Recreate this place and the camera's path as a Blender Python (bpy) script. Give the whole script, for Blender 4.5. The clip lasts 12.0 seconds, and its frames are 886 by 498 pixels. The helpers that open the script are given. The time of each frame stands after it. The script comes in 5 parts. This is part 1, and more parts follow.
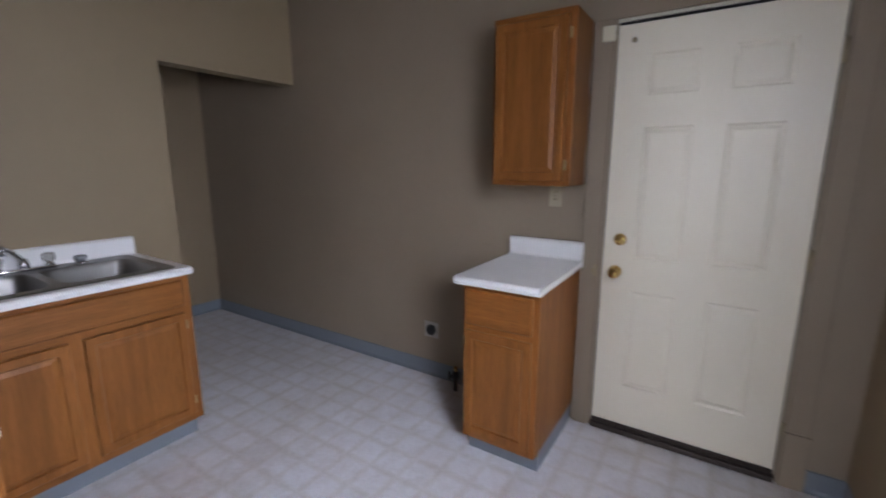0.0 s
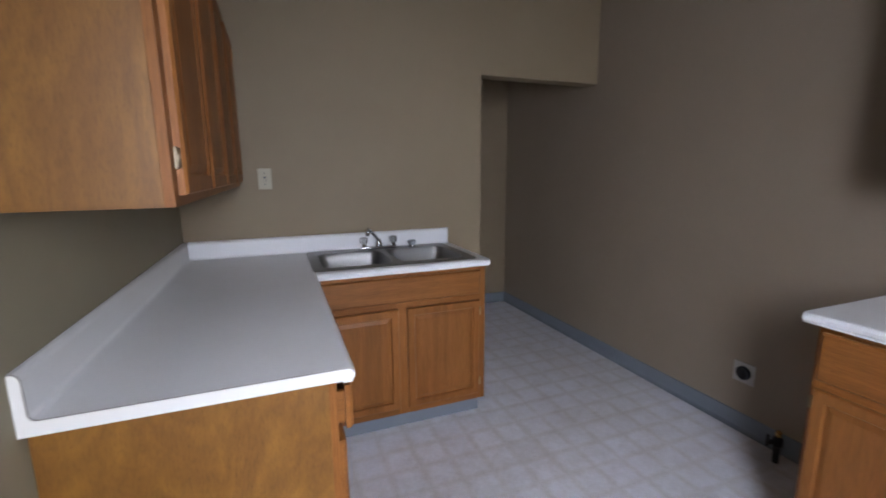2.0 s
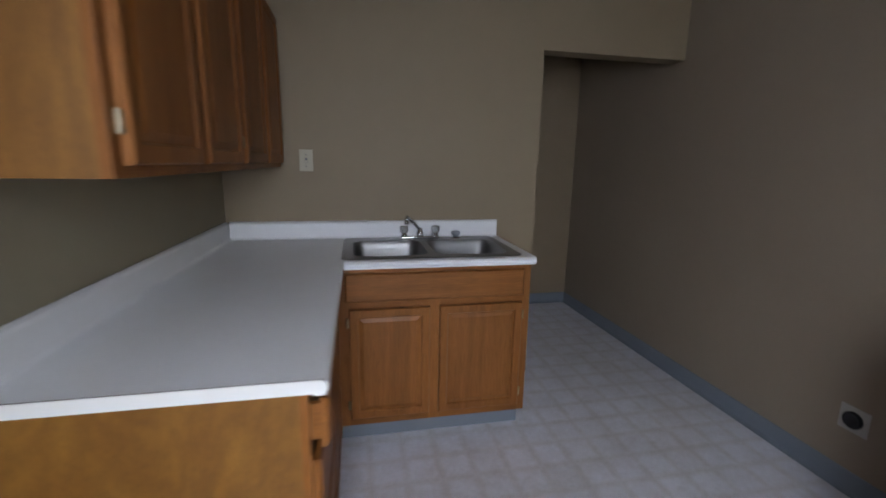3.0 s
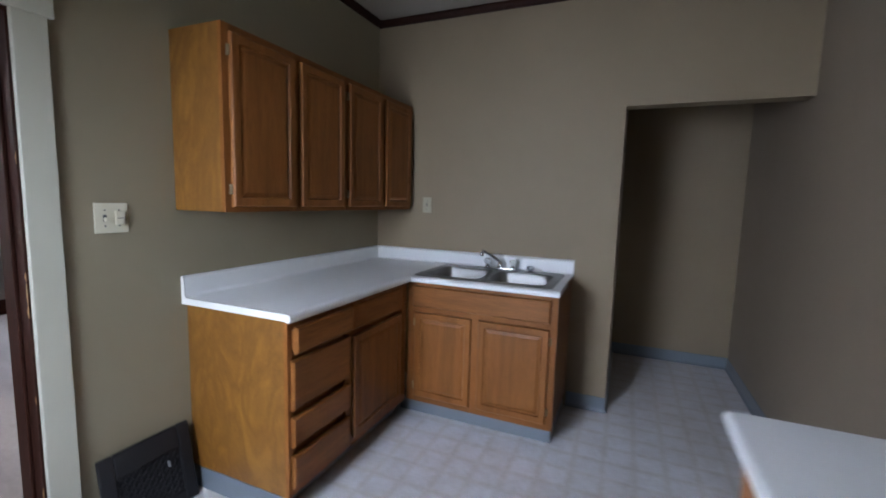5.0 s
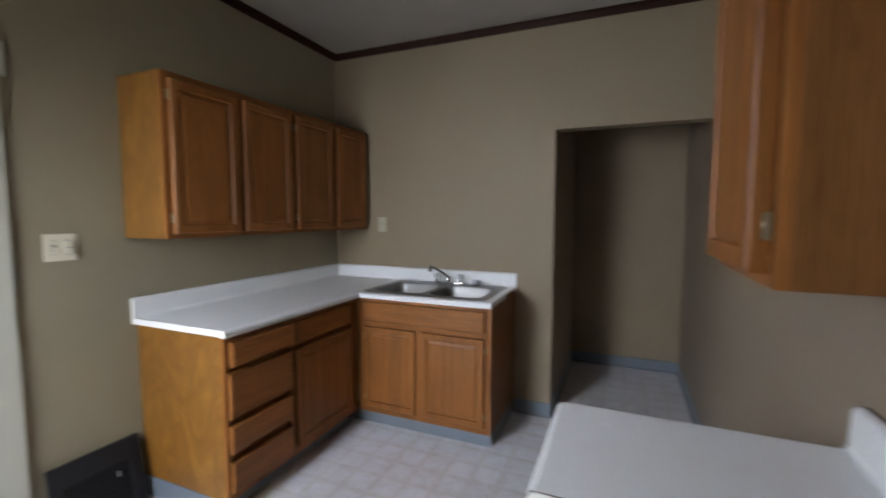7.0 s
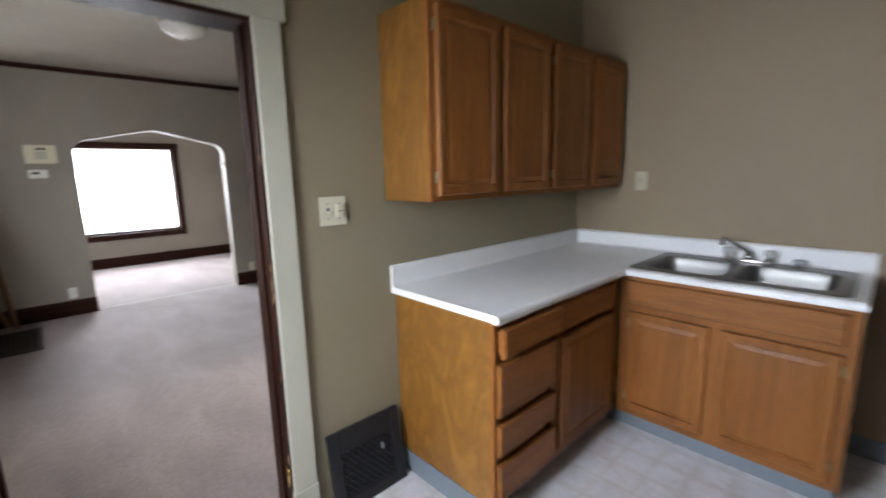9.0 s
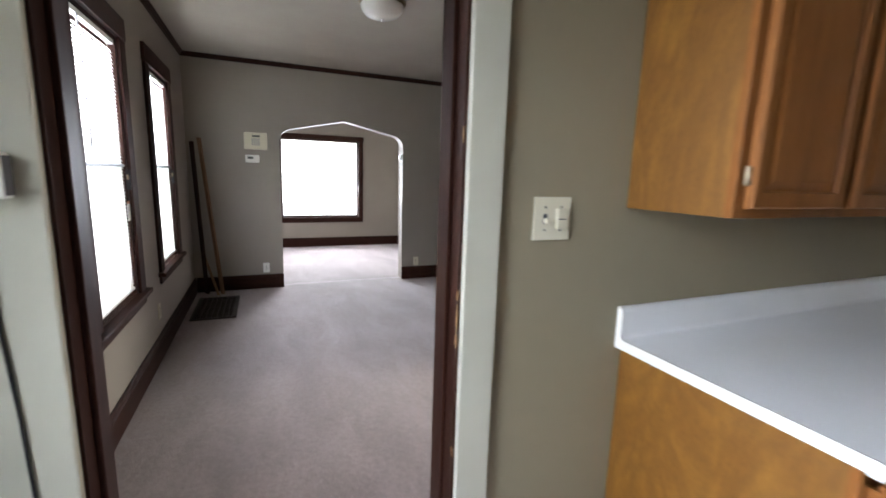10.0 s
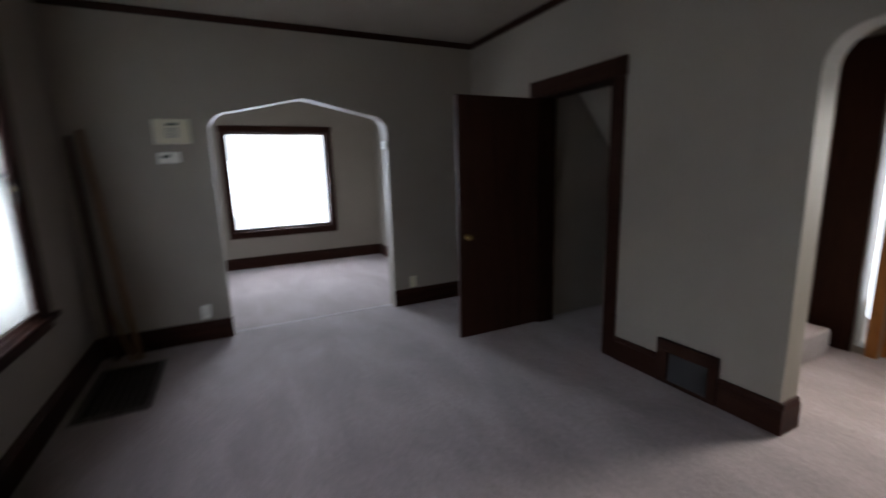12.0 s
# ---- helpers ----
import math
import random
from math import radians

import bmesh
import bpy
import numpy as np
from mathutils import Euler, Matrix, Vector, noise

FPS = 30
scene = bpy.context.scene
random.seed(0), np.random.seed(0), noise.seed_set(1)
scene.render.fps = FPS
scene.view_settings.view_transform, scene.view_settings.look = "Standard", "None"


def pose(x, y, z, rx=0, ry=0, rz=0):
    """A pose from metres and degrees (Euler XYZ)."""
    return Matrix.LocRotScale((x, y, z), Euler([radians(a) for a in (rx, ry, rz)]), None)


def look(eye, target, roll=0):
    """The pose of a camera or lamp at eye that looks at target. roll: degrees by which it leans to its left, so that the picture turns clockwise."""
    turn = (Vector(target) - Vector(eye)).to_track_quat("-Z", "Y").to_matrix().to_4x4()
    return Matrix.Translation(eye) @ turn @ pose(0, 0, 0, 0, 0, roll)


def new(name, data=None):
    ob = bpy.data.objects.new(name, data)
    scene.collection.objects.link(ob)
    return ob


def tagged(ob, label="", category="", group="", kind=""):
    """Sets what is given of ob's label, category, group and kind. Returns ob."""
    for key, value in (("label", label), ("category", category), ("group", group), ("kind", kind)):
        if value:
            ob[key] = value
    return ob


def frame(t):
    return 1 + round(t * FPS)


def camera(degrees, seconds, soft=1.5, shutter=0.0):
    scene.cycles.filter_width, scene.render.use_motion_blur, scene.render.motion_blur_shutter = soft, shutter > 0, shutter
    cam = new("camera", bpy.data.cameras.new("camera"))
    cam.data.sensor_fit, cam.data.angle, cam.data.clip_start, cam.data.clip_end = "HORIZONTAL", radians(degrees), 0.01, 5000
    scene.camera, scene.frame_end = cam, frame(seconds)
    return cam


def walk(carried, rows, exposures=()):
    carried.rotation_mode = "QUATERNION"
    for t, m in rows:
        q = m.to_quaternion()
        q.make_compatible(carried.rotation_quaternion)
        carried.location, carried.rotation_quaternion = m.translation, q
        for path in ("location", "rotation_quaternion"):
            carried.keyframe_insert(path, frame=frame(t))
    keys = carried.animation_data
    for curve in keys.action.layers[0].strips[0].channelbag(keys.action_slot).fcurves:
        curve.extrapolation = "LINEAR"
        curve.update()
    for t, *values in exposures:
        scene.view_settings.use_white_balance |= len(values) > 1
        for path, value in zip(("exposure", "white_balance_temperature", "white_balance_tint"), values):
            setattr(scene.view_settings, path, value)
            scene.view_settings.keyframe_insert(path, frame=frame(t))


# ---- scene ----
cam = camera(92.1, 12.0, soft=1.7, shutter=0.6)
PATH = [
    (0, (0.473, -2.77, 1.4), (2.124, -1.708, 1.017), 0.0),
    (0.5, (0.514, -2.75, 1.391), (1.96, -1.406, 1.071), -0.7),
    (1, (0.517, -2.712, 1.386), (1.692, -1.121, 1.087), -1.8),
    (1.5, (0.512, -2.669, 1.382), (1.451, -0.926, 1.095), -0.8),
    (2, (0.488, -2.625, 1.37), (1.196, -0.788, 1.018), -0.5),
    (2.5, (0.499, -2.586, 1.369), (1.041, -0.692, 1.025), 0.2),
    (3, (0.698, -2.475, 1.344), (1.088, -0.553, 0.948), 1.0),
    (3.5, (0.988, -2.414, 1.357), (1.019, -0.426, 1.143), 1.0),
    (3.7, (0.98, -2.492, 1.38), (0.74, -0.511, 1.217), 2.2),
    (5.5, (2.162, -2.976, 1.381), (1.37, -1.155, 1.142), 1.5),
    (6, (2.261, -2.98, 1.415), (1.702, -1.068, 1.236), 0.5),
    (6.5, (2.261, -2.979, 1.411), (1.789, -1.046, 1.209), 0.4),
    (7, (2.211, -2.963, 1.419), (1.435, -1.127, 1.261), 0.1),
    (7.2, (2.19, -2.951, 1.416), (1.263, -1.184, 1.277), -0.3),
    (8.8, (1.67, -2.838, 1.43), (0.304, -1.41, 1.124), -2.2),
    (9, (1.549, -2.782, 1.416), (0.115, -1.432, 1.069), -1.3),
    (9.5, (1.236, -2.651, 1.399), (-0.484, -1.679, 1.088), 0.5),
    (10, (0.937, -2.632, 1.383), (-0.879, -1.865, 1.044), 1.8),
    (10.5, (0.608, -2.636, 1.385), (-1.225, -1.898, 1.08), -0.4),
    (11, (0.229, -2.564, 1.364), (-1.684, -2.076, 1.049), 0.8),
    (11.5, (-0.115, -2.515, 1.325), (-2.038, -2.052, 1.024), 1.4),
    (11.7, (-0.283, -2.515, 1.30), (-2.157, -1.893, 0.973), 2.4),
    (12, (-0.477, -2.354, 1.35), (-2.241, -1.485, 0.984), -1.8),
]
walk(cam, [(t, look(e, g, r)) for t, e, g, r in PATH], exposures=[
    (0.0, -0.40, 6500, 17), (1.0, -0.38, 6450, 14), (2.0, -0.45, 6500, 16), (2.5, -0.5, 6500, 16), (3.0, -0.85, 6450, 13), (3.5, -1.1, 6400, 12),
    (5.5, -0.2, 5950, 11), (6.0, -0.2, 6050, 11), (6.5, -0.22, 6150, 11), (7.0, -0.22, 6600, 11), (9.0, -0.04, 6600, 10), (9.5, 0.0, 6500, 10),
    (10.0, 0.0, 6450, 10), (10.5, -0.15, 6350, 10), (11.0, -0.8, 6250, 10), (12.0, -1.35, 6100, 10)])

# ---- world and daylight ----
world = bpy.data.worlds.new("World")
scene.world = world
world.use_nodes = True
sky = world.node_tree.nodes.new("ShaderNodeTexSky")
sky.sky_type, sky.sun_disc = "NISHITA", False
sky.sun_elevation, sky.sun_rotation = radians(40), radians(200)
world.node_tree.nodes["Background"].inputs[1].default_value = 0.1
world.node_tree.links.new(sky.outputs[0], world.node_tree.nodes["Background"].inputs[0])
sun = new("sun", bpy.data.lights.new("sun", "SUN"))
sun.data.energy, sun.data.angle, sun.data.color = 0.8, radians(15), (1, 0.97, 0.92)
sun.matrix_world = look((3, -12, 12), (0, 0, 0))


def window_light(name, x, y, z, w, h, face, watts, drop=0.45, spread=150, tone=(0.84, 0.89, 1.0)):
    """Daylight from the sky in a window's opening; face is the way it shines, drop how far it leans down."""
    ob = new(name, bpy.data.lights.new(name, "AREA"))
    ob.data.shape, ob.data.size, ob.data.size_y, ob.data.energy = "RECTANGLE", w, h, watts
    ob.data.color, ob.data.spread = tone, radians(spread)
    ob.matrix_world = look((x, y, z), (x + face[0], y + face[1], z - drop))
    return ob


window_light("daylight_kitchen", 0.68, -3.62, 1.58, 0.86, 1.05, (0.56, 0.83), 78, 0.70, 145, (0.80, 0.885, 1.05))
window_light("daylight_dining_1", -1.81, -3.56, 1.38, 0.62, 1.40, (0, 1), 62, 0.2, 150, (0.84, 0.89, 1.02))
window_light("daylight_dining_2", -3.205, -3.56, 1.38, 0.62, 1.40, (0, 1), 62, 0.2, 150, (0.84, 0.89, 1.02))
window_light("daylight_living", -7.52, -1.675, 1.32, 1.25, 1.30, (1, 0), 175, 0.5)
# small lamp added behind the hall slit to brighten it
window_light("hall_slit_fill", -1.705, 1.60, 1.15, 0.07, 1.60, (0, -1), 5, 0.0)
window_light("daylight_front_door", -1.16, 1.62, 1.45, 0.46, 0.85, (0, -1), 95, 1.15, 120, (1.0, 0.93, 0.84))
# added fill for the living room, through an unseen opening in its south wall
window_light("fill_living_south", -5.9, -4.70, 1.35, 1.15, 1.30, (0, 1), 30, 0.4)


# ---- materials ----
def mat(name, base, rough=0.6, metal=0.0, spec=0.5):
    m = bpy.data.materials.new(name)
    m.use_nodes = True
    b = m.node_tree.nodes["Principled BSDF"]
    b.inputs["Base Color"].default_value = (*base, 1)
    b.inputs["Roughness"].default_value = rough
    b.inputs["Metallic"].default_value = metal
    b.inputs["Specular IOR Level"].default_value = spec
    return m


def node(m, kind, **sets):
    n = m.node_tree.nodes.new(kind)
    for k, v in sets.items():
        n.inputs[k.replace("_", " ")].default_value = v
    return n


def link(m, a, b):
    m.node_tree.links.new(a, b)


def bsdf(m):
    return m.node_tree.nodes["Principled BSDF"]


def ramp(m, fac, stops):
    r = m.node_tree.nodes.new("ShaderNodeValToRGB")
    els = r.color_ramp.elements
    while len(els) < len(stops):
        els.new(0.5)
    for e, (p, c) in zip(els, stops):
        e.position, e.color = p, (*c, 1)
    link(m, fac, r.inputs[0])
    return r


def coords(m, scale=(1, 1, 1), shift=True):
    """Object coordinates in metres, moved at random from piece to piece."""
    tc = m.node_tree.nodes.new("ShaderNodeTexCoord")
    mp = m.node_tree.nodes.new("ShaderNodeMapping")
    mp.inputs["Scale"].default_value = scale
    link(m, tc.outputs["Object"], mp.inputs[0])
    if shift:
        info = m.node_tree.nodes.new("ShaderNodeObjectInfo")
        mul = m.node_tree.nodes.new("ShaderNodeMath")
        mul.operation = "MULTIPLY"
        mul.inputs[1].default_value = 37.0
        link(m, info.outputs["Random"], mul.inputs[0])
        link(m, mul.outputs[0], mp.inputs["Location"])
    return mp.outputs[0]


def bump(m, height, strength=0.2, dist=0.002):
    b = node(m, "ShaderNodeBump", Strength=strength, Distance=dist)
    link(m, height, b.inputs["Height"])
    link(m, b.outputs[0], bsdf(m).inputs["Normal"])


def painted(name, a, b, rough=0.65, grain=140.0, strength=0.12, blotch=1.6):
    """Rolled wall paint: broad unevenness and a fine stipple."""
    m = mat(name, a, rough)
    co = coords(m, shift=False)
    big = node(m, "ShaderNodeTexNoise", Scale=blotch, Detail=4.0, Roughness=0.6)
    link(m, co, big.inputs["Vector"])
    r = ramp(m, big.outputs[0], [(0.3, a), (0.7, b)])
    link(m, r.outputs[0], bsdf(m).inputs["Base Color"])
    fine = node(m, "ShaderNodeTexNoise", Scale=grain, Detail=2.0)
    link(m, co, fine.inputs["Vector"])
    bump(m, fine.outputs[0], strength, 0.0015)
    return m


def wood(name, dark, mid, light, axis, rough=0.48, fine=1.0, coat=0.0, along=0.55, across=9.0, pores=0.9, spec=0.27, bands=6.0, fibre=0.77):
    """Grain that runs along one axis of the piece: long fibres, cathedral bands and pores."""
    m = mat(name, mid, rough, spec=spec)
    s = [across] * 3
    s[axis] = along
    co = coords(m, s)
    warp = node(m, "ShaderNodeTexNoise", Scale=1.1, Detail=3.0, Distortion=0.6)
    link(m, co, warp.inputs["Vector"])
    s2 = [230.0 * fine] * 3
    s2[axis] = 6.0
    co2 = coords(m, s2)
    pore = node(m, "ShaderNodeTexNoise", Scale=1.0, Detail=3.0, Roughness=0.7)
    link(m, co2, pore.inputs["Vector"])
    wv = node(m, "ShaderNodeMath")
    wv.operation = "MULTIPLY"
    wv.inputs[1].default_value = bands
    link(m, warp.outputs[0], wv.inputs[0])
    fr = m.node_tree.nodes.new("ShaderNodeMath")
    fr.operation = "PINGPONG"
    fr.inputs[1].default_value = 1.0
    link(m, wv.outputs[0], fr.inputs[0])
    mix = m.node_tree.nodes.new("ShaderNodeMix")
    mix.inputs[0].default_value = fibre
    link(m, fr.outputs[0], mix.inputs[2])
    link(m, pore.outputs[0], mix.inputs[3])
    r = ramp(m, mix.outputs[0], [(0.22, dark), (0.5, mid), (0.8, light)])
    # short dark open pores along the fibres
    s3 = [620.0 * fine] * 3
    s3[axis] = 16.0
    fleck = node(m, "ShaderNodeTexNoise", Scale=1.0, Detail=1.0)
    link(m, coords(m, s3), fleck.inputs["Vector"])
    pr = ramp(m, fleck.outputs[0], [(0.34, (0.55, 0.50, 0.46)), (0.44, (1, 1, 1))])
    dk = m.node_tree.nodes.new("ShaderNodeMix")
    dk.data_type, dk.blend_type = "RGBA", "MULTIPLY"
    dk.inputs[0].default_value = pores
    link(m, r.outputs[0], dk.inputs[6])
    link(m, pr.outputs[0], dk.inputs[7])
    # broad tone from board to board
    info = m.node_tree.nodes.new("ShaderNodeObjectInfo")
    hsv = m.node_tree.nodes.new("ShaderNodeHueSaturation")
    mr = node(m, "ShaderNodeMapRange")
    mr.inputs[3].default_value, mr.inputs[4].default_value = 0.90, 1.08
    link(m, info.outputs["Random"], mr.inputs[0])
    link(m, mr.outputs[0], hsv.inputs["Value"])
    link(m, dk.outputs[2], hsv.inputs["Color"])
    link(m, hsv.outputs[0], bsdf(m).inputs["Base Color"])
    bump(m, pore.outputs[0], 0.15, 0.001)
    bsdf(m).inputs["Coat Weight"].default_value = coat
    bsdf(m).inputs["Coat Roughness"].default_value = 0.25
    return m


def veneer():
    """Rotary-cut golden veneer: broad swirling figure, faint fibres, scuffs."""
    m = mat("golden_veneer_panel", (0.16, 0.07, 0.013), 0.5)
    co = coords(m, (3.0, 3.0, 1.3))
    big = node(m, "ShaderNodeTexNoise", Scale=1.6, Detail=2.5, Roughness=0.5, Distortion=2.4)
    link(m, co, big.inputs["Vector"])
    wave = m.node_tree.nodes.new("ShaderNodeMath")
    wave.operation = "MULTIPLY"
    wave.inputs[1].default_value = 4.0
    link(m, big.outputs[0], wave.inputs[0])
    pp = m.node_tree.nodes.new("ShaderNodeMath")
    pp.operation = "PINGPONG"
    pp.inputs[1].default_value = 1.0
    link(m, wave.outputs[0], pp.inputs[0])
    fib = node(m, "ShaderNodeTexNoise", Scale=1.0, Detail=4.0, Roughness=0.7)
    link(m, coords(m, (130, 130, 9)), fib.inputs["Vector"])
    mix = m.node_tree.nodes.new("ShaderNodeMix")
    mix.inputs[0].default_value = 0.45
    link(m, pp.outputs[0], mix.inputs[2])
    link(m, fib.outputs[0], mix.inputs[3])
    r = ramp(m, mix.outputs[0], [(0.15, (0.118, 0.046, 0.0050)), (0.5, (0.155, 0.066, 0.0080)), (0.85, (0.198, 0.090, 0.0125))])
    fleck = node(m, "ShaderNodeTexNoise", Scale=1.0, Detail=3.0, Roughness=0.6)
    link(m, coords(m, (420, 420, 70)), fleck.inputs["Vector"])
    blot = node(m, "ShaderNodeTexNoise", Scale=14.0, Detail=5.0, Roughness=0.7)
    link(m, coords(m), blot.inputs["Vector"])
    prev = r.outputs[0]
    for c in (ramp(m, fleck.outputs[0], [(0.36, (0.80, 0.77, 0.73)), (0.52, (1, 1, 1))]), ramp(m, blot.outputs[0], [(0.34, (0.93, 0.92, 0.91)), (0.58, (1, 1, 1))])):
        mx = m.node_tree.nodes.new("ShaderNodeMix")
        mx.data_type, mx.blend_type = "RGBA", "MULTIPLY"
        mx.inputs[0].default_value = 1.0
        link(m, prev, mx.inputs[6])
        link(m, c.outputs[0], mx.inputs[7])
        prev = mx.outputs[2]
    gain = m.node_tree.nodes.new("ShaderNodeHueSaturation")
    gain.inputs["Value"].default_value = 1.34
    link(m, prev, gain.inputs["Color"])
    link(m, gain.outputs[0], bsdf(m).inputs["Base Color"])
    bump(m, fib.outputs[0], 0.06, 0.0008)
    return m


WALL = painted("greige_wall_paint", (0.229, 0.174, 0.104), (0.247, 0.189, 0.116))
# greige again for the east wall, with the skylight's cooler cast mixed into the colour
WALL_E = painted("greige_wall_paint_skylit", (0.228, 0.181, 0.127), (0.246, 0.196, 0.139))
# west wall: the greige made lighter and greener, the light on it put into the paint
WALL_W = painted("greige_wall_paint_green_light", (0.240, 0.204, 0.131), (0.258, 0.221, 0.144))
WALL_DR = painted("grey_wall_paint", (0.262, 0.232, 0.195), (0.283, 0.252, 0.213))
CASING = painted("pale_casing_paint", (0.47, 0.46, 0.37), (0.52, 0.51, 0.415), rough=0.4, strength=0.06)
CEILING = painted("ceiling_stipple", (0.33, 0.30, 0.255), (0.37, 0.34, 0.29), rough=0.9, grain=60.0, strength=0.5)
DOORPAINT = painted("white_door_paint", (0.67, 0.625, 0.50), (0.71, 0.665, 0.54), rough=0.38, strength=0.05)
OAK_V = wood("honey_oak_upright", (0.135, 0.046, 0.0094), (0.208, 0.075, 0.0155), (0.280, 0.108, 0.0255), 2, pores=0.65)
OAK_X = wood("honey_oak_lengthwise_x", (0.135, 0.046, 0.0094), (0.208, 0.075, 0.0155), (0.280, 0.108, 0.0255), 0, pores=0.65)
OAK_Y = wood("honey_oak_lengthwise_y", (0.135, 0.046, 0.0094), (0.208, 0.075, 0.0155), (0.280, 0.108, 0.0255), 1, pores=0.65)
PLY = veneer()
DARKWOOD_V = wood("dark_stained_wood_upright", (0.017, 0.0060, 0.0036), (0.030, 0.0102, 0.0062), (0.044, 0.0155, 0.0096), 2, rough=0.56, coat=0.0, spec=0.13)
DARKWOOD_X = wood("dark_stained_wood_x", (0.017, 0.0060, 0.0036), (0.030, 0.0102, 0.0062), (0.044, 0.0155, 0.0096), 0, rough=0.56, coat=0.0, spec=0.13)
DARKWOOD_Y = wood("dark_stained_wood_y", (0.017, 0.0060, 0.0036), (0.030, 0.0102, 0.0062), (0.044, 0.0155, 0.0096), 1, rough=0.56, coat=0.0, spec=0.13)
def smeared(base):
    """The same oak with dried plaster smears along its wall edge."""
    m = base.copy()
    m.name = "honey_oak_with_plaster_smears"
    hsv = [n for n in m.node_tree.nodes if n.bl_idname == "ShaderNodeHueSaturation"][0]
    tc = m.node_tree.nodes.new("ShaderNodeTexCoord")
    sep = m.node_tree.nodes.new("ShaderNodeSeparateXYZ")
    link(m, tc.outputs["Object"], sep.inputs[0])
    edge = node(m, "ShaderNodeMapRange")
    edge.inputs[1].default_value, edge.inputs[2].default_value = 0.02, 0.13
    link(m, sep.outputs[0], edge.inputs[0])
    mp = m.node_tree.nodes.new("ShaderNodeMapping")
    mp.inputs["Scale"].default_value = (15, 15, 5)
    link(m, tc.outputs["Object"], mp.inputs[0])
    n = node(m, "ShaderNodeTexNoise", Scale=1.0, Detail=7.0, Roughness=0.65, Distortion=1.2)
    link(m, mp.outputs[0], n.inputs["Vector"])
    mul = m.node_tree.nodes.new("ShaderNodeMath")
    mul.operation = "MULTIPLY"
    link(m, edge.outputs[0], mul.inputs[0])
    link(m, n.outputs[0], mul.inputs[1])
    cut = node(m, "ShaderNodeMapRange")
    cut.inputs[1].default_value, cut.inputs[2].default_value, cut.inputs[4].default_value = 0.30, 0.52, 0.72
    link(m, mul.outputs[0], cut.inputs[0])
    mx = m.node_tree.nodes.new("ShaderNodeMix")
    mx.data_type = "RGBA"
    link(m, cut.outputs[0], mx.inputs[0])
    link(m, hsv.outputs[0], mx.inputs[6])
    mx.inputs[7].default_value = (0.34, 0.33, 0.31, 1)
    link(m, mx.outputs[2], bsdf(m).inputs["Base Color"])
    return m


def oak_panel():
    """Plain-sawn oak veneer: close wavy growth lines and fine pores."""
    m = wood("plain_sawn_oak_panel", (0.110, 0.043, 0.0105), (0.175, 0.070, 0.0170), (0.225, 0.095, 0.0250), 2, bands=3.0)
    wave = node(m, "ShaderNodeTexWave", Scale=27.0, Distortion=13.0, Detail=2.0, Detail_Scale=0.30, Detail_Roughness=0.45)
    wave.bands_direction = "X"
    link(m, coords(m, (1, 1, 0.22)), wave.inputs["Vector"])
    hsv = [n for n in m.node_tree.nodes if n.bl_idname == "ShaderNodeHueSaturation"][0]
    src = hsv.inputs["Color"].links[0].from_socket
    mx = m.node_tree.nodes.new("ShaderNodeMix")
    mx.data_type, mx.blend_type = "RGBA", "MULTIPLY"
    mx.inputs[0].default_value = 0.55
    lines = ramp(m, wave.outputs[0], [(0.0, (0.62, 0.55, 0.48)), (0.55, (1, 1, 1))])
    link(m, src, mx.inputs[6])
    link(m, lines.outputs[0], mx.inputs[7])
    link(m, mx.outputs[2], hsv.inputs["Color"])
    return m


OAK_SMEARED = smeared(oak_panel())
RAWWOOD = wood("old_lumber", (0.14, 0.075, 0.04), (0.23, 0.13, 0.07), (0.32, 0.19, 0.11), 2, rough=0.7, coat=0.0)
RAWPLY = wood("pale_drawer_wood", (0.30, 0.18, 0.08), (0.38, 0.235, 0.11), (0.44, 0.29, 0.145), 2, rough=0.6)
ORANGEWOOD = wood("varnished_door_wood", (0.25, 0.09, 0.02), (0.42, 0.17, 0.04), (0.55, 0.25, 0.07), 2)
# near-black that stands in for the shade inside gaps, slots and vents
VOID = mat("cavity_shade_black", (0.01, 0.01, 0.01), 0.9)
IRON = mat("black_iron", (0.012, 0.012, 0.014), 0.5, 0.3)
BRASS = mat("polished_brass", (0.75, 0.52, 0.20), 0.22, 1.0)
ANTIQUE = mat("antique_brass", (0.30, 0.245, 0.16), 0.36, 1.0)
CHROME = mat("chrome", (0.75, 0.76, 0.78), 0.12, 1.0)
PLATE = mat("ivory_plastic", (0.62, 0.58, 0.44), 0.4)
# the ivory in a darker tone, for some of the plates
PLATE_DIM = mat("darker_ivory_plastic", (0.40, 0.35, 0.245), 0.45)
WHITEPL = mat("white_plastic", (0.78, 0.77, 0.72), 0.4)
ACRYLIC = mat("clear_acrylic", (0.9, 0.92, 0.92), 0.08)
bsdf(ACRYLIC).inputs["Transmission Weight"].default_value = 0.85
GLASS = mat("window_glass", (1, 1, 1), 0.0)
bsdf(GLASS).inputs["Transmission Weight"].default_value = 1.0
bsdf(GLASS).inputs["IOR"].default_value = 1.45
MILK = mat("frosted_glass", (0.85, 0.84, 0.80), 0.25)
bsdf(MILK).inputs["Transmission Weight"].default_value = 0.25
ZINC = mat("dull_zinc", (0.42, 0.44, 0.47), 0.45, 0.8)
DULLED = mat("dulled_grey_metal", (0.11, 0.11, 0.115), 0.6, 0.4)
SEAM = mat("brown_glue_line", (0.075, 0.048, 0.032), 0.7)
RUBBER = mat("dark_threshold_metal", (0.035, 0.025, 0.02), 0.5, 0.3)


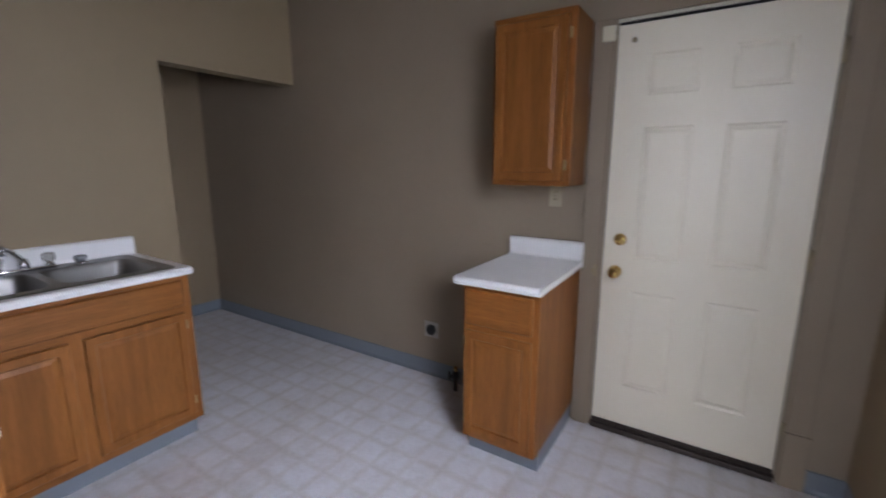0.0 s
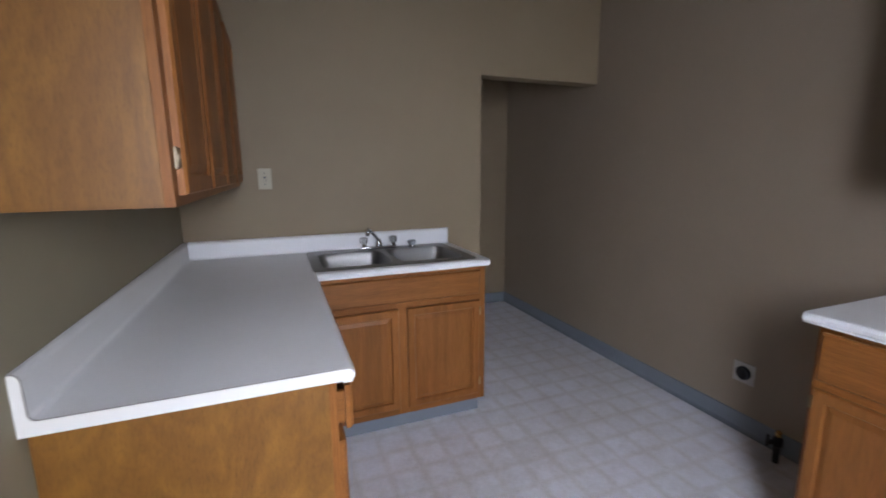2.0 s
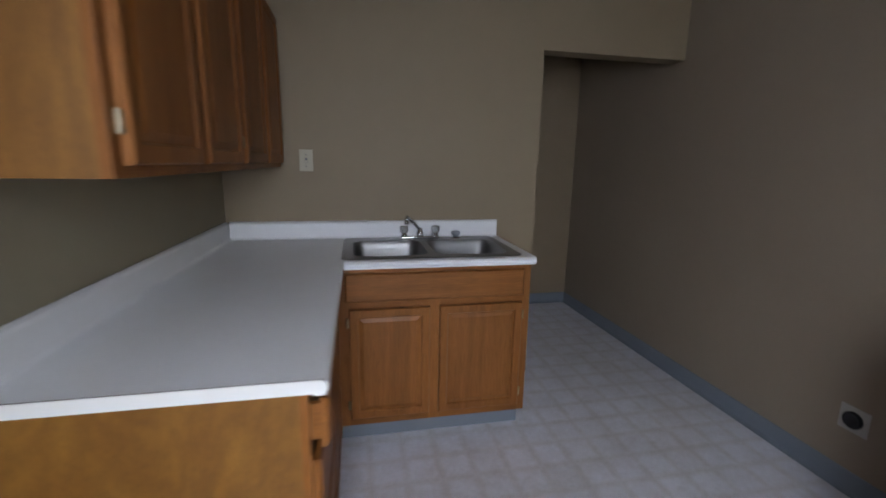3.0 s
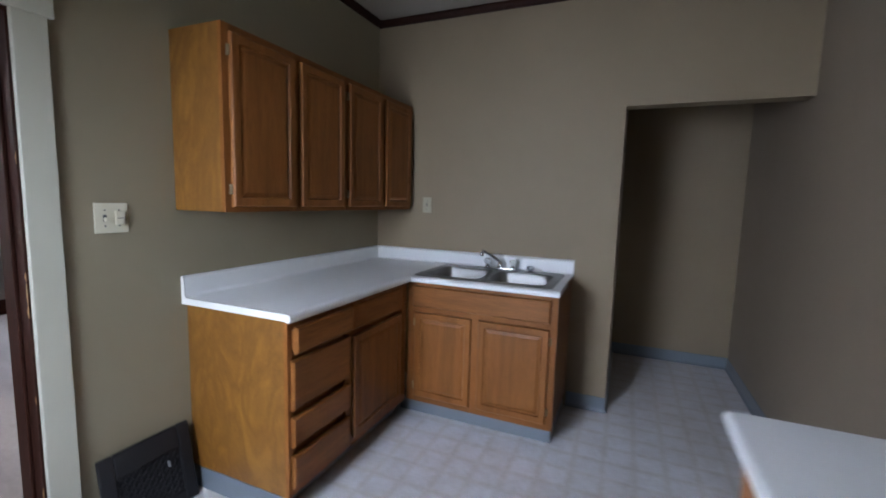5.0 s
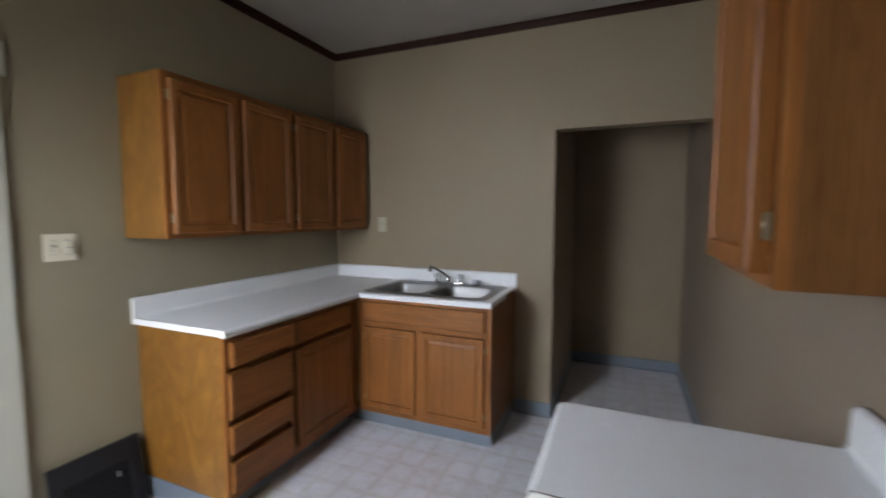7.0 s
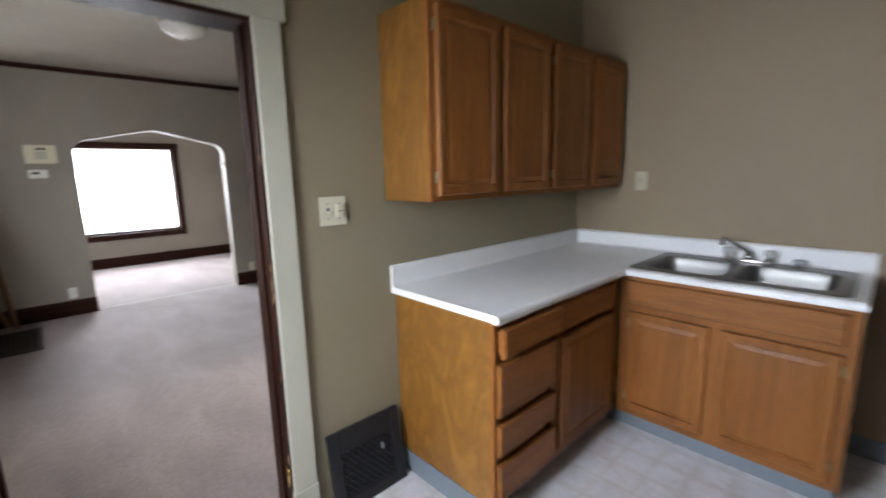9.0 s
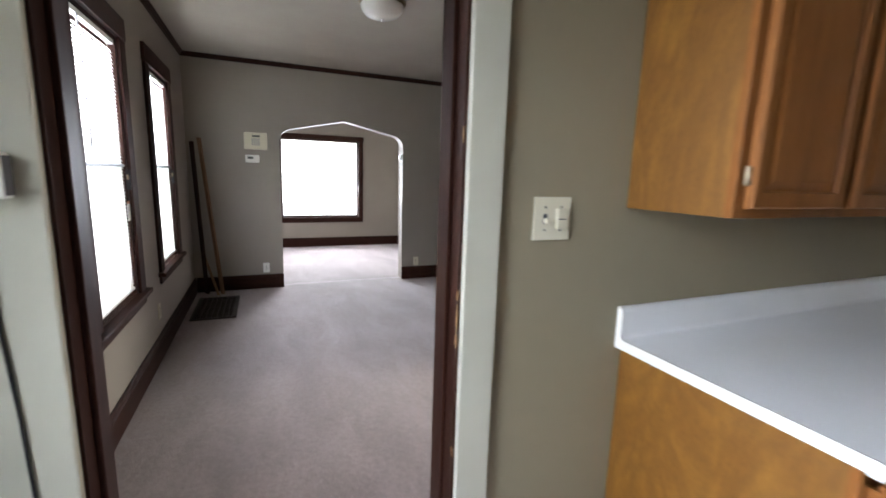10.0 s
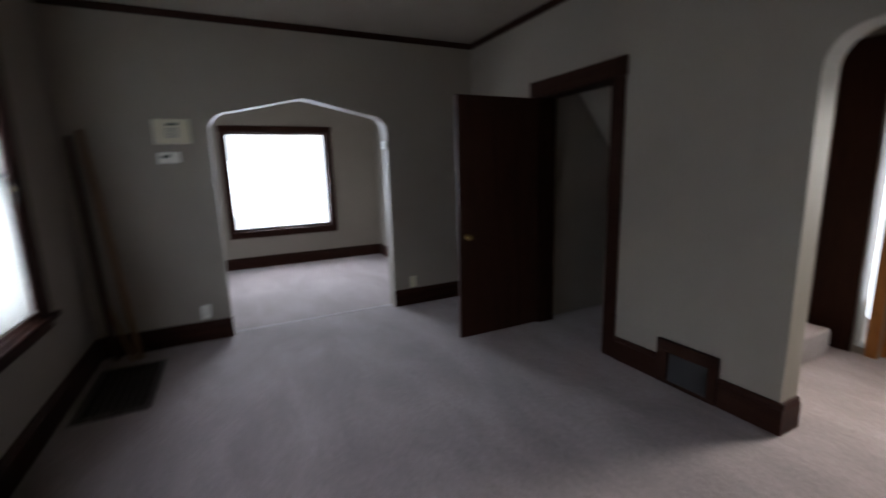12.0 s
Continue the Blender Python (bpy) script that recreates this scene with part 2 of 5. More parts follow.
def steel():
    m = mat("brushed_steel", (0.25, 0.245, 0.235), 0.3, 1.0)
    co = coords(m, (8, 260, 260), shift=False)
    n = node(m, "ShaderNodeTexNoise", Scale=1.0, Detail=3.0)
    link(m, co, n.inputs["Vector"])
    mr = node(m, "ShaderNodeMapRange")
    mr.inputs[3].default_value, mr.inputs[4].default_value = 0.32, 0.52
    link(m, n.outputs[0], mr.inputs[0])
    link(m, mr.outputs[0], bsdf(m).inputs["Roughness"])
    return m


STEEL = steel()


def laminate():
    m = mat("white_laminate", (0.70, 0.70, 0.68), 0.33)
    co = coords(m, shift=False)
    n = node(m, "ShaderNodeTexNoise", Scale=420.0, Detail=2.0)
    link(m, co, n.inputs["Vector"])
    w = node(m, "ShaderNodeTexNoise", Scale=5.0, Detail=5.0, Roughness=0.65)
    link(m, co, w.inputs["Vector"])
    a = ramp(m, n.outputs[0], [(0.35, (0.745, 0.755, 0.755)), (0.6, (0.785, 0.79, 0.785))])
    mx = m.node_tree.nodes.new("ShaderNodeMix")
    mx.data_type, mx.blend_type = "RGBA", "MULTIPLY"
    mx.inputs[0].default_value = 0.6
    r = ramp(m, w.outputs[0], [(0.3, (0.93, 0.93, 0.92)), (0.6, (1, 1, 1))])
    link(m, a.outputs[0], mx.inputs[6])
    link(m, r.outputs[0], mx.inputs[7])
    link(m, mx.outputs[2], bsdf(m).inputs["Base Color"])
    rr = node(m, "ShaderNodeMapRange")
    rr.inputs[3].default_value, rr.inputs[4].default_value = 0.25, 0.45
    link(m, w.outputs[0], rr.inputs[0])
    link(m, rr.outputs[0], bsdf(m).inputs["Roughness"])
    return m


LAMINATE = laminate()


def vinyl():
    """Sheet vinyl printed with six-inch squares: soft beige bands, a thin line in each band, paler uneven centres, worn."""
    m = mat("printed_sheet_vinyl", (0.5, 0.49, 0.45), 0.35)
    co = coords(m, shift=False)
    mp = m.node_tree.nodes.new("ShaderNodeMapping")
    mp.inputs["Location"].default_value = (1.428, -1.093, 0)
    link(m, co, mp.inputs[0])
    wob = node(m, "ShaderNodeTexNoise", Scale=30.0, Detail=2.0)
    link(m, co, wob.inputs["Vector"])
    warp = m.node_tree.nodes.new("ShaderNodeMix")
    warp.data_type, warp.blend_type = "RGBA", "LINEAR_LIGHT"
    warp.inputs[0].default_value = 0.006
    link(m, mp.outputs[0], warp.inputs[6])
    link(m, wob.outputs["Color"], warp.inputs[7])

    def squares(size, smooth, c1, c2, mortar):
        br = node(m, "ShaderNodeTexBrick", Scale=1.0)
        br.offset = 0.0
        br.inputs["Brick Width"].default_value = 0.1524
        br.inputs["Row Height"].default_value = 0.1524
        br.inputs["Mortar Size"].default_value = size
        br.inputs["Mortar Smooth"].default_value = smooth
        for k, c in (("Color1", c1), ("Color2", c2), ("Mortar", mortar)):
            br.inputs[k].default_value = (*c, 1)
        link(m, warp.outputs[2], br.inputs["Vector"])
        return br.outputs[0]

    prev = squares(0.030, 0.75, (0.705, 0.712, 0.755), (0.665, 0.67, 0.708), (0.655, 0.648, 0.66))
    line = squares(0.0030, 0.5, (1, 1, 1), (1, 1, 1), (0.935, 0.925, 0.915))
    edge = squares(0.0165, 0.1, (1, 1, 1), (1, 1, 1), (0.975, 0.972, 0.97))
    big = node(m, "ShaderNodeTexNoise", Scale=1.4, Detail=6.0, Roughness=0.65)
    link(m, co, big.inputs["Vector"])
    r = ramp(m, big.outputs[0], [(0.3, (0.86, 0.83, 0.78)), (0.62, (1, 1, 1))])
    mid = node(m, "ShaderNodeTexNoise", Scale=11.0, Detail=5.0, Roughness=0.7)
    link(m, co, mid.inputs["Vector"])
    r1 = ramp(m, mid.outputs[0], [(0.34, (0.90, 0.885, 0.87)), (0.6, (1, 1, 1))])
    fine = node(m, "ShaderNodeTexNoise", Scale=70.0, Detail=4.0)
    link(m, co, fine.inputs["Vector"])
    r2 = ramp(m, fine.outputs[0], [(0.3, (0.91, 0.91, 0.91)), (0.65, (1, 1, 1))])
    for c in (line, edge, r.outputs[0], r1.outputs[0], r2.outputs[0]):
        mx = m.node_tree.nodes.new("ShaderNodeMix")
        mx.data_type, mx.blend_type = "RGBA", "MULTIPLY"
        mx.inputs[0].default_value = 1.0
        link(m, prev, mx.inputs[6])
        link(m, c, mx.inputs[7])
        prev = mx.outputs[2]
    link(m, prev, bsdf(m).inputs["Base Color"])
    rr = node(m, "ShaderNodeMapRange")
    rr.inputs[3].default_value, rr.inputs[4].default_value = 0.28, 0.5
    link(m, big.outputs[0], rr.inputs[0])
    link(m, rr.outputs[0], bsdf(m).inputs["Roughness"])
    bump(m, fine.outputs[0], 0.08, 0.001)
    return m


VINYL = vinyl()


def carpet():
    m = mat("mauve_beige_carpet", (0.3, 0.25, 0.23), 0.95, spec=0.1)
    co = coords(m, shift=False)
    pile = node(m, "ShaderNodeTexNoise", Scale=330.0, Detail=3.0)
    link(m, co, pile.inputs["Vector"])
    streak = coords(m, (0.75, 1.7, 1), shift=False)
    sw = node(m, "ShaderNodeTexNoise", Scale=1.7, Detail=7.0, Roughness=0.6, Distortion=0.5)
    link(m, streak, sw.inputs["Vector"])
    a = ramp(m, sw.outputs[0], [(0.30, (0.201, 0.161, 0.157)), (0.5, (0.260, 0.209, 0.204)), (0.70, (0.325, 0.264, 0.259))])
    r = ramp(m, pile.outputs[0], [(0.3, (0.74, 0.74, 0.74)), (0.65, (1, 1, 1))])
    tuft = node(m, "ShaderNodeTexNoise", Scale=34.0, Detail=6.0, Roughness=0.75)
    link(m, co, tuft.inputs["Vector"])
    r3 = ramp(m, tuft.outputs[0], [(0.36, (0.78, 0.77, 0.76)), (0.64, (1.0, 1.0, 1.0))])
    mt = m.node_tree.nodes.new("ShaderNodeMix")
    mt.data_type, mt.blend_type = "RGBA", "MULTIPLY"
    mt.inputs[0].default_value = 1.0
    link(m, r.outputs[0], mt.inputs[6])
    link(m, r3.outputs[0], mt.inputs[7])
    mx = m.node_tree.nodes.new("ShaderNodeMix")
    mx.data_type, mx.blend_type = "RGBA", "MULTIPLY"
    mx.inputs[0].default_value = 1.0
    link(m, a.outputs[0], mx.inputs[6])
    link(m, mt.outputs[2], mx.inputs[7])
    link(m, mx.outputs[2], bsdf(m).inputs["Base Color"])
    bsdf(m).inputs["Sheen Weight"].default_value = 0.3
    bump(m, tuft.outputs[0], 0.7, 0.006)
    return m


CARPET = carpet()
COVE = painted("blue_grey_vinyl_cove", (0.135, 0.158, 0.188), (0.160, 0.183, 0.214), rough=0.4, strength=0.04)


def slat_material():
    m = mat("white_blind_slat", (0.8, 0.8, 0.77), 0.5)
    tr = m.node_tree.nodes.new("ShaderNodeBsdfTranslucent")
    tr.inputs[0].default_value = (0.85, 0.85, 0.8, 1)
    mx = m.node_tree.nodes.new("ShaderNodeMixShader")
    mx.inputs[0].default_value = 0.68
    out = m.node_tree.nodes["Material Output"]
    link(m, bsdf(m).outputs[0], mx.inputs[1])
    link(m, tr.outputs[0], mx.inputs[2])
    link(m, mx.outputs[0], out.inputs[0])
    return m


SLAT = slat_material()


def glow(name, strength):
    m = bpy.data.materials.new(name)
    m.use_nodes = True
    e = node(m, "ShaderNodeEmission", Strength=strength)
    e.inputs[0].default_value = (0.95, 0.98, 1.0, 1)
    link(m, e.outputs[0], m.node_tree.nodes["Material Output"].inputs[0])
    return m


SKYGLOW = glow("bright_overcast_sky", 6.0)

# ---- building helpers ----
PLACE = {}


def add_box(bm, x0, x1, y0, y1, z0, z1):
    c = Matrix.Translation(((x0 + x1) / 2, (y0 + y1) / 2, (z0 + z1) / 2))
    return bmesh.ops.create_cube(bm, size=1, matrix=c @ Matrix.Diagonal((abs(x1 - x0), abs(y1 - y0), abs(z1 - z0), 1)))["verts"]


def box(x0, x1, y0, y1, z0, z1, bev=0.0, seg=2):
    bm = bmesh.new()
    add_box(bm, x0, x1, y0, y1, z0, z1)
    if bev:
        bmesh.ops.bevel(bm, geom=bm.edges[:], offset=bev, segments=seg, affect="EDGES", profile=0.5)
    return bm


def rod(a, b, r, seg=16, r2=None):
    """A round bar from a to b."""
    a, b = Vector(a), Vector(b)
    bm = bmesh.new()
    turn = (b - a).to_track_quat("Z", "Y").to_matrix().to_4x4()
    bmesh.ops.create_cone(bm, cap_ends=True, segments=seg, radius1=r, radius2=r if r2 is None else r2, depth=(b - a).length,
                          matrix=Matrix.Translation((a + b) / 2) @ turn)
    return bm


def lathe(profile, at, axis="z", seg=24):
    """A turned body: (radius, height) pairs about an axis through the place."""
    bm = bmesh.new()
    rings = []
    for r, h in profile:
        ring = []
        for i in range(seg):
            a = 2 * math.pi * i / seg
            p = {"z": (r * math.cos(a), r * math.sin(a), h), "x": (h, r * math.cos(a), r * math.sin(a)),
                 "y": (r * math.cos(a), h, r * math.sin(a))}[axis]
            ring.append(bm.verts.new(Vector(p) + Vector(at)))
        rings.append(ring)
    for p, q in zip(rings, rings[1:]):
        for i in range(seg):
            bm.faces.new((p[i], p[(i + 1) % seg], q[(i + 1) % seg], q[i]))
    bm.faces.new(rings[0])
    bm.faces.new(rings[-1])
    bmesh.ops.recalc_face_normals(bm, faces=bm.faces[:])
    return bm


def tube(points, r, seg=12):
    """A bent pipe along points."""
    bm = bmesh.new()
    pts = [Vector(p) for p in points]
    rings = []
    for i, p in enumerate(pts):
        d = (pts[min(i + 1, len(pts) - 1)] - pts[max(i - 1, 0)]).normalized()
        q = d.to_track_quat("Z", "Y")
        rings.append([bm.verts.new(p + q @ Vector((r * math.cos(2 * math.pi * k / seg), r * math.sin(2 * math.pi * k / seg), 0))) for k in range(seg)])
    for a, b in zip(rings, rings[1:]):
        for k in range(seg):
            bm.faces.new((a[k], a[(k + 1) % seg], b[(k + 1) % seg], b[k]))
    bm.faces.new(rings[0])
    bm.faces.new(rings[-1])
    bmesh.ops.recalc_face_normals(bm, faces=bm.faces[:])
    return bm


def thing(name, loc, label, category, group=""):
    ob = new(name)
    ob.location = loc
    ob.empty_display_size = 0.1
    PLACE[ob.name] = Vector(loc)
    return tagged(ob, label, category, group)


def part(name, bm, material, parent=None, label="", smooth=False):
    """Links a bmesh, given in world metres, as one mesh under a thing or a part."""
    me = bpy.data.meshes.new(name)
    lo = Vector([min(v.co[i] for v in bm.verts) for i in range(3)])
    hi = Vector([max(v.co[i] for v in bm.verts) for i in range(3)])
    c = Vector(((lo.x + hi.x) / 2, (lo.y + hi.y) / 2, lo.z))
    bmesh.ops.translate(bm, verts=bm.verts[:], vec=-c)
    bm.to_mesh(me)
    bm.free()
    if smooth:
        me.polygons.foreach_set("use_smooth", [True] * len(me.polygons))
    me.materials.append(material)
    ob = new(name, me)
    PLACE[ob.name] = c
    if parent is not None:
        ob.parent = parent
        ob.location = c - PLACE[parent.name]
    else:
        ob.location = c
    return tagged(ob, label) if label else ob


def structure(name, bm, material, label, category):
    return tagged(part(name, bm, material), label, category, kind="structure")


def mapped(bm, face, u, v, n):
    """Lays a bmesh built in (along, out, up) onto a wall. face: '+x', '-x', '+y', '-y' is the way it looks; u, n, v its start."""
    for w in bm.verts:
        a, o, h = w.co
        if face == "-y":
            w.co = (u + a, n - o, v + h)
        elif face == "+y":
            w.co = (u - a, n + o, v + h)
        elif face == "+x":
            w.co = (n + o, u + a, v + h)
        else:
            w.co = (n - o, u - a, v + h)
    bmesh.ops.recalc_face_normals(bm, faces=bm.faces[:])
    return bm


def raised_door(w, h, thick=0.019, rail=0.052):
    """A frame-and-panel cabinet door, in (along, out, up)."""
    bm = box(0, w, 0, thick, 0, h)
    front = max(bm.faces, key=lambda f: f.calc_center_median().y)
    bmesh.ops.inset_region(bm, faces=[front], thickness=0.006, depth=0.0)
    for v in bm.verts:
        if v.co.y > thick - 1e-5 and (v.co.x < 1e-5 or v.co.x > w - 1e-5 or v.co.z < 1e-5 or v.co.z > h - 1e-5):
            v.co.y -= 0.006
    bmesh.ops.inset_region(bm, faces=[front], thickness=rail - 0.006, depth=0.0)
    bmesh.ops.inset_region(bm, faces=[front], thickness=0.007, depth=-0.008)
    bmesh.ops.inset_region(bm, faces=[front], thickness=0.004, depth=0.0)
    bmesh.ops.inset_region(bm, faces=[front], thickness=0.026, depth=0.007)
    return bm


def slab_front(w, h, thick=0.019):
    bm = box(0, w, 0, thick, 0, h)
    front = max(bm.faces, key=lambda f: f.calc_center_median().y)
    bmesh.ops.inset_region(bm, faces=[front], thickness=0.010, depth=0.0)
    for v in bm.verts:
        if v.co.y > thick - 1e-5 and (v.co.x < 1e-5 or v.co.x > w - 1e-5 or v.co.z < 1e-5 or v.co.z > h - 1e-5):
            v.co.y -= 0.007
    return bm


def extrude_outline(outline, lo, hi, axis):
    """A prism: outline pairs in the two other axes, pushed from lo to hi along the axis."""
    bm = bmesh.new()
    def at(p, d):
        return {"x": (d, p[0], p[1]), "y": (p[0], d, p[1]), "z": (p[0], p[1], d)}[axis]
    a = [bm.verts.new(at(p, lo)) for p in outline]
    b = [bm.verts.new(at(p, hi)) for p in outline]
    n = len(outline)
    bm.faces.new(a)
    bm.faces.new(b)
    for i in range(n):
        bm.faces.new((a[i], a[(i + 1) % n], b[(i + 1) % n], b[i]))
    bmesh.ops.recalc_face_normals(bm, faces=bm.faces[:])
    return bm


# ---- plan ----
XE, YS, ZK = 2.705, -3.345, 2.708      # kitchen: east wall, south wall, ceiling
YSD = -3.375                           # dining room: south wall
XD, YN, ZD = -4.42, -0.03, 2.56       # dining room: arch wall, north wall, ceiling
XW = -0.13                            # dining face of the kitchen's west wall
XL = -7.28                            # living room: far wall
ALC = 1.30                            # back wall of the recess


def wall_with_holes(name, axis, lo, hi, a0, a1, z0, z1, holes, material, label):
    """A thick wall in blocks round rectangular openings. axis: the way its thickness runs; holes: (a0, a1, z0, z1)."""
    bm = bmesh.new()
    cuts = sorted({a0, a1, *[h[0] for h in holes], *[h[1] for h in holes]})
    for p, q in zip(cuts, cuts[1:]):
        spans = sorted((h[2], h[3]) for h in holes if h[0] <= p + 1e-6 and h[1] >= q - 1e-6)
        base = z0
        for s0, s1 in spans + [(z1, z1)]:
            if s0 - base > 1e-4:
                if axis == "x":
                    add_box(bm, lo, hi, p, q, base, s0)
                else:
                    add_box(bm, p, q, lo, hi, base, s0)
            base = s1
    return structure(name, bm, material, label, "wall")


structure("floor_kitchen", box(-0.06, XE + 0.15, YS - 0.2, ALC + 0.1, -0.12, 0.0), VINYL, "pale grey sheet vinyl floor printed with small squares", "floor")
structure("floor_carpet", box(XL - 0.2, -0.06, -4.9, 2.4, -0.12, 0.0), CARPET, "mauve beige cut pile carpet, worn in paths", "floor")
KW = (0.25, 1.11, 0.90, 2.10)         # kitchen south window, along x and up
W1 = (-2.17, -1.465, 0.60, 2.10)       # dining windows
W2 = (-3.54, -2.87, 0.60, 2.10)
wall_with_holes("wall_kitchen_south", "y", YS - 0.16, YS, 0.0, XE + 0.14, 0, ZK, [KW], WALL, "greige painted kitchen wall with a window")
wall_with_holes("wall_kitchen_east", "x", XE, XE + 0.14, YS, ALC + 0.1, 0, ZK, [(-3.12, -2.285, 0.0, 2.06)], WALL_E, "greige painted wall with the back door, skylight's grey cast in its colour")
wall_with_holes("wall_sink", "y", 0.0, 0.12, -0.13, XE, 0, ZK, [(1.775, XE, 0.0, 1.99)], WALL, "greige painted wall behind the sink with a recess opening")
wall_with_holes("wall_kitchen_west", "x", XW, 0.0, YSD - 0.16, 0.0, 0, ZK, [(-2.985, -2.172, 0.0, 1.95)], WALL_W, "greige painted wall with the doorway to the dining room, greenish light in its colour")
structure("wall_recess_west", box(1.655, 1.775, 0.12, ALC, 0, 2.3), WALL, "painted side wall of the recess", "wall")
structure("wall_recess_back", box(1.655, XE, ALC, ALC + 0.1, 0, 2.3), WALL, "painted back wall of the recess", "wall")
structure("ceiling_recess", box(1.655, XE, 0.12, ALC, 2.3, 2.36), CEILING, "low ceiling of the recess", "ceiling")
structure("ceiling_kitchen", box(-0.13, XE + 0.14, YS - 0.16, 0.12, ZK, ZK + 0.1), CEILING, "cream stippled kitchen ceiling", "ceiling")

wall_with_holes("wall_dining_south", "y", YSD - 0.16, YSD, XD - 0.14, XW, 0, ZD, [W1, W2], WALL_DR, "grey painted wall with two tall windows")
ARCH = (-2.44, -0.965)                 # first arch, along y
ARCH2 = (-1.478, -0.40)                # second arch, along x


def arch_wall(name, axis, lo, hi, a0, a1, z1, b0, b1, spring, peak, material, label):
    """A wall with a flat pointed arch that has rounded shoulders."""
    mid, r = (b0 + b1) / 2, 0.16
    outline = [(a0, 0), (b0, 0)]
    steps = 8
    for i in range(steps + 1):
        t = math.pi / 2 * i / steps
        outline.append((b0 + r * (1 - math.cos(t)), spring + r * math.sin(t)))
    outline.append((mid - 0.06, peak - 0.012))
    outline.append((mid, peak))
    outline.append((mid + 0.06, peak - 0.012))
    for i in range(steps + 1):
        t = math.pi / 2 * (1 - i / steps)
        outline.append((b1 - r * (1 - math.cos(t)), spring + r * math.sin(t)))
    outline += [(b1, 0), (a1, 0), (a1, z1), (a0, z1)]
    return structure(name, extrude_outline(outline, lo, hi, axis), material, label, "wall")


arch_wall("wall_arch", "x", XD - 0.15, XD, YSD, YN, ZD, ARCH[0], ARCH[1], 1.70, 1.985, WALL_DR, "grey painted wall with a pointed plaster arch")
CL = (-3.34, -2.59, 0.0, 1.91)        # closet opening
wall_with_holes("wall_dining_north", "y", YN, YN + 0.15, XD - 0.15, -1.72, 0, ZD, [CL], WALL_DR, "grey painted wall with an open closet")
arch_wall("wall_hall_arch", "y", YN, YN + 0.15, -1.72, XW, ZD, ARCH2[0], ARCH2[1], 1.72, 1.99, WALL_DR, "grey painted wall with a plaster arch to the hall")
structure("ceiling_dining", box(XD - 0.15, XW, YSD - 0.16, YN + 0.15, ZD, ZD + 0.1), CEILING, "cream stippled dining room ceiling", "ceiling")

# closet
structure("wall_closet_back", box(-3.46, -2.40, 1.30, 1.36, 0, ZD), WALL_DR, "painted closet back wall", "wall")
structure("wall_closet_west", box(-3.46, -3.40, YN + 0.15, 1.30, 0, ZD), WALL_DR, "painted closet side wall", "wall")
structure("wall_closet_east", box(-2.46, -2.40, YN + 0.15, 1.30, 0, ZD), WALL_DR, "painted closet side wall", "wall")
structure("ceiling_closet", extrude_outline([(YN + 0.151, 2.33), (1.299, 0.92), (1.299, 1.02), (YN + 0.151, 2.43)], -3.399, -2.461, "x"), CEILING, "sloping pale plaster soffit under the stairs", "ceiling")

# living room
LRW = (-2.33, -0.94, 0.545, 1.955)
wall_with_holes("wall_living_west", "x", XL - 0.16, XL, -4.5, -0.17, 0, ZD, [LRW], WALL_DR, "grey painted far wall with a picture window")
# unseen wall; its bare opening is only there to let the fill lamp in
wall_with_holes("wall_living_south", "y", -4.66, -4.50, XL - 0.16, XD - 0.15, 0, ZD, [(-6.5, -5.3, 0.6, 2.0)], WALL_DR, "grey painted living room wall")
structure("wall_living_north", box(XL - 0.16, XD - 0.15, -0.17, -0.05, 0, ZD), WALL_DR, "grey painted living room wall", "wall")
structure("wall_living_east", box(XD - 0.15, XD - 0.14, -4.66, YSD, 0, ZD), WALL_DR, "grey painted living room wall", "wall")
structure("ceiling_living", box(XL - 0.16, XD - 0.15, -4.66, -0.05, ZD, ZD + 0.1), CEILING, "cream living room ceiling", "ceiling")

# hall
structure("wall_hall_east", box(XW - 0.0, XW + 0.12, 0.12, 1.6, 0, ZD), WALL_DR, "grey painted hall wall", "wall")
# the first, narrow hole is a slit added to draw a bright upright strip
wall_with_holes("wall_hall_back", "y", 1.45, 1.60, -2.30, XW, 0, ZD, [(-1.735, -1.675, 0.05, 2.0), (-1.595, -0.795, 0.0, 2.03)], WALL_DR, "hall wall with the front door")
structure("wall_hall_west", box(-2.40, -2.30, YN + 0.15, 1.60, 0, ZD), WALL_DR, "grey painted hall wall", "wall")
structure("ceiling_hall", box(-2.40, XW + 0.12, YN + 0.15, 1.60, ZD, ZD + 0.1), CEILING, "cream hall ceiling", "ceiling")

# ---- sky outside the windows ----
structure("backdrop_south", box(-7.6, 3.2, -6.42, -6.40, -0.5, 5.0), SKYGLOW, "bright overcast sky outside the windows", "sky")
structure("backdrop_west", box(-9.02, -9.00, -5.5, 2.0, -0.5, 5.0), SKYGLOW, "bright overcast sky outside the picture window", "sky")
structure("backdrop_north", box(-2.6, 0.5, 2.60, 2.62, -0.5, 4.0), SKYGLOW, "bright overcast sky outside the front door", "sky")


# ---- trim ----
def trim(name, bm, material, label, category="trim"):
    return structure(name, bm, material, label, category)


def crown(name, axis, a0, a1, wall, side, top, material):
    """A picture rail of stained wood in the corner of wall and ceiling; side: +1 or -1, the way into the room."""
    prof = [(0, 0), (0, -0.045), (0.012, -0.045), (0.02, -0.03), (0.024, -0.014), (0.034, -0.008), (0.034, 0)]
    outline = [(wall + side * p, top + q) for p, q in prof]
    return trim(name, extrude_outline(outline, a0, a1, axis), material, "dark stained wooden moulding along the ceiling")


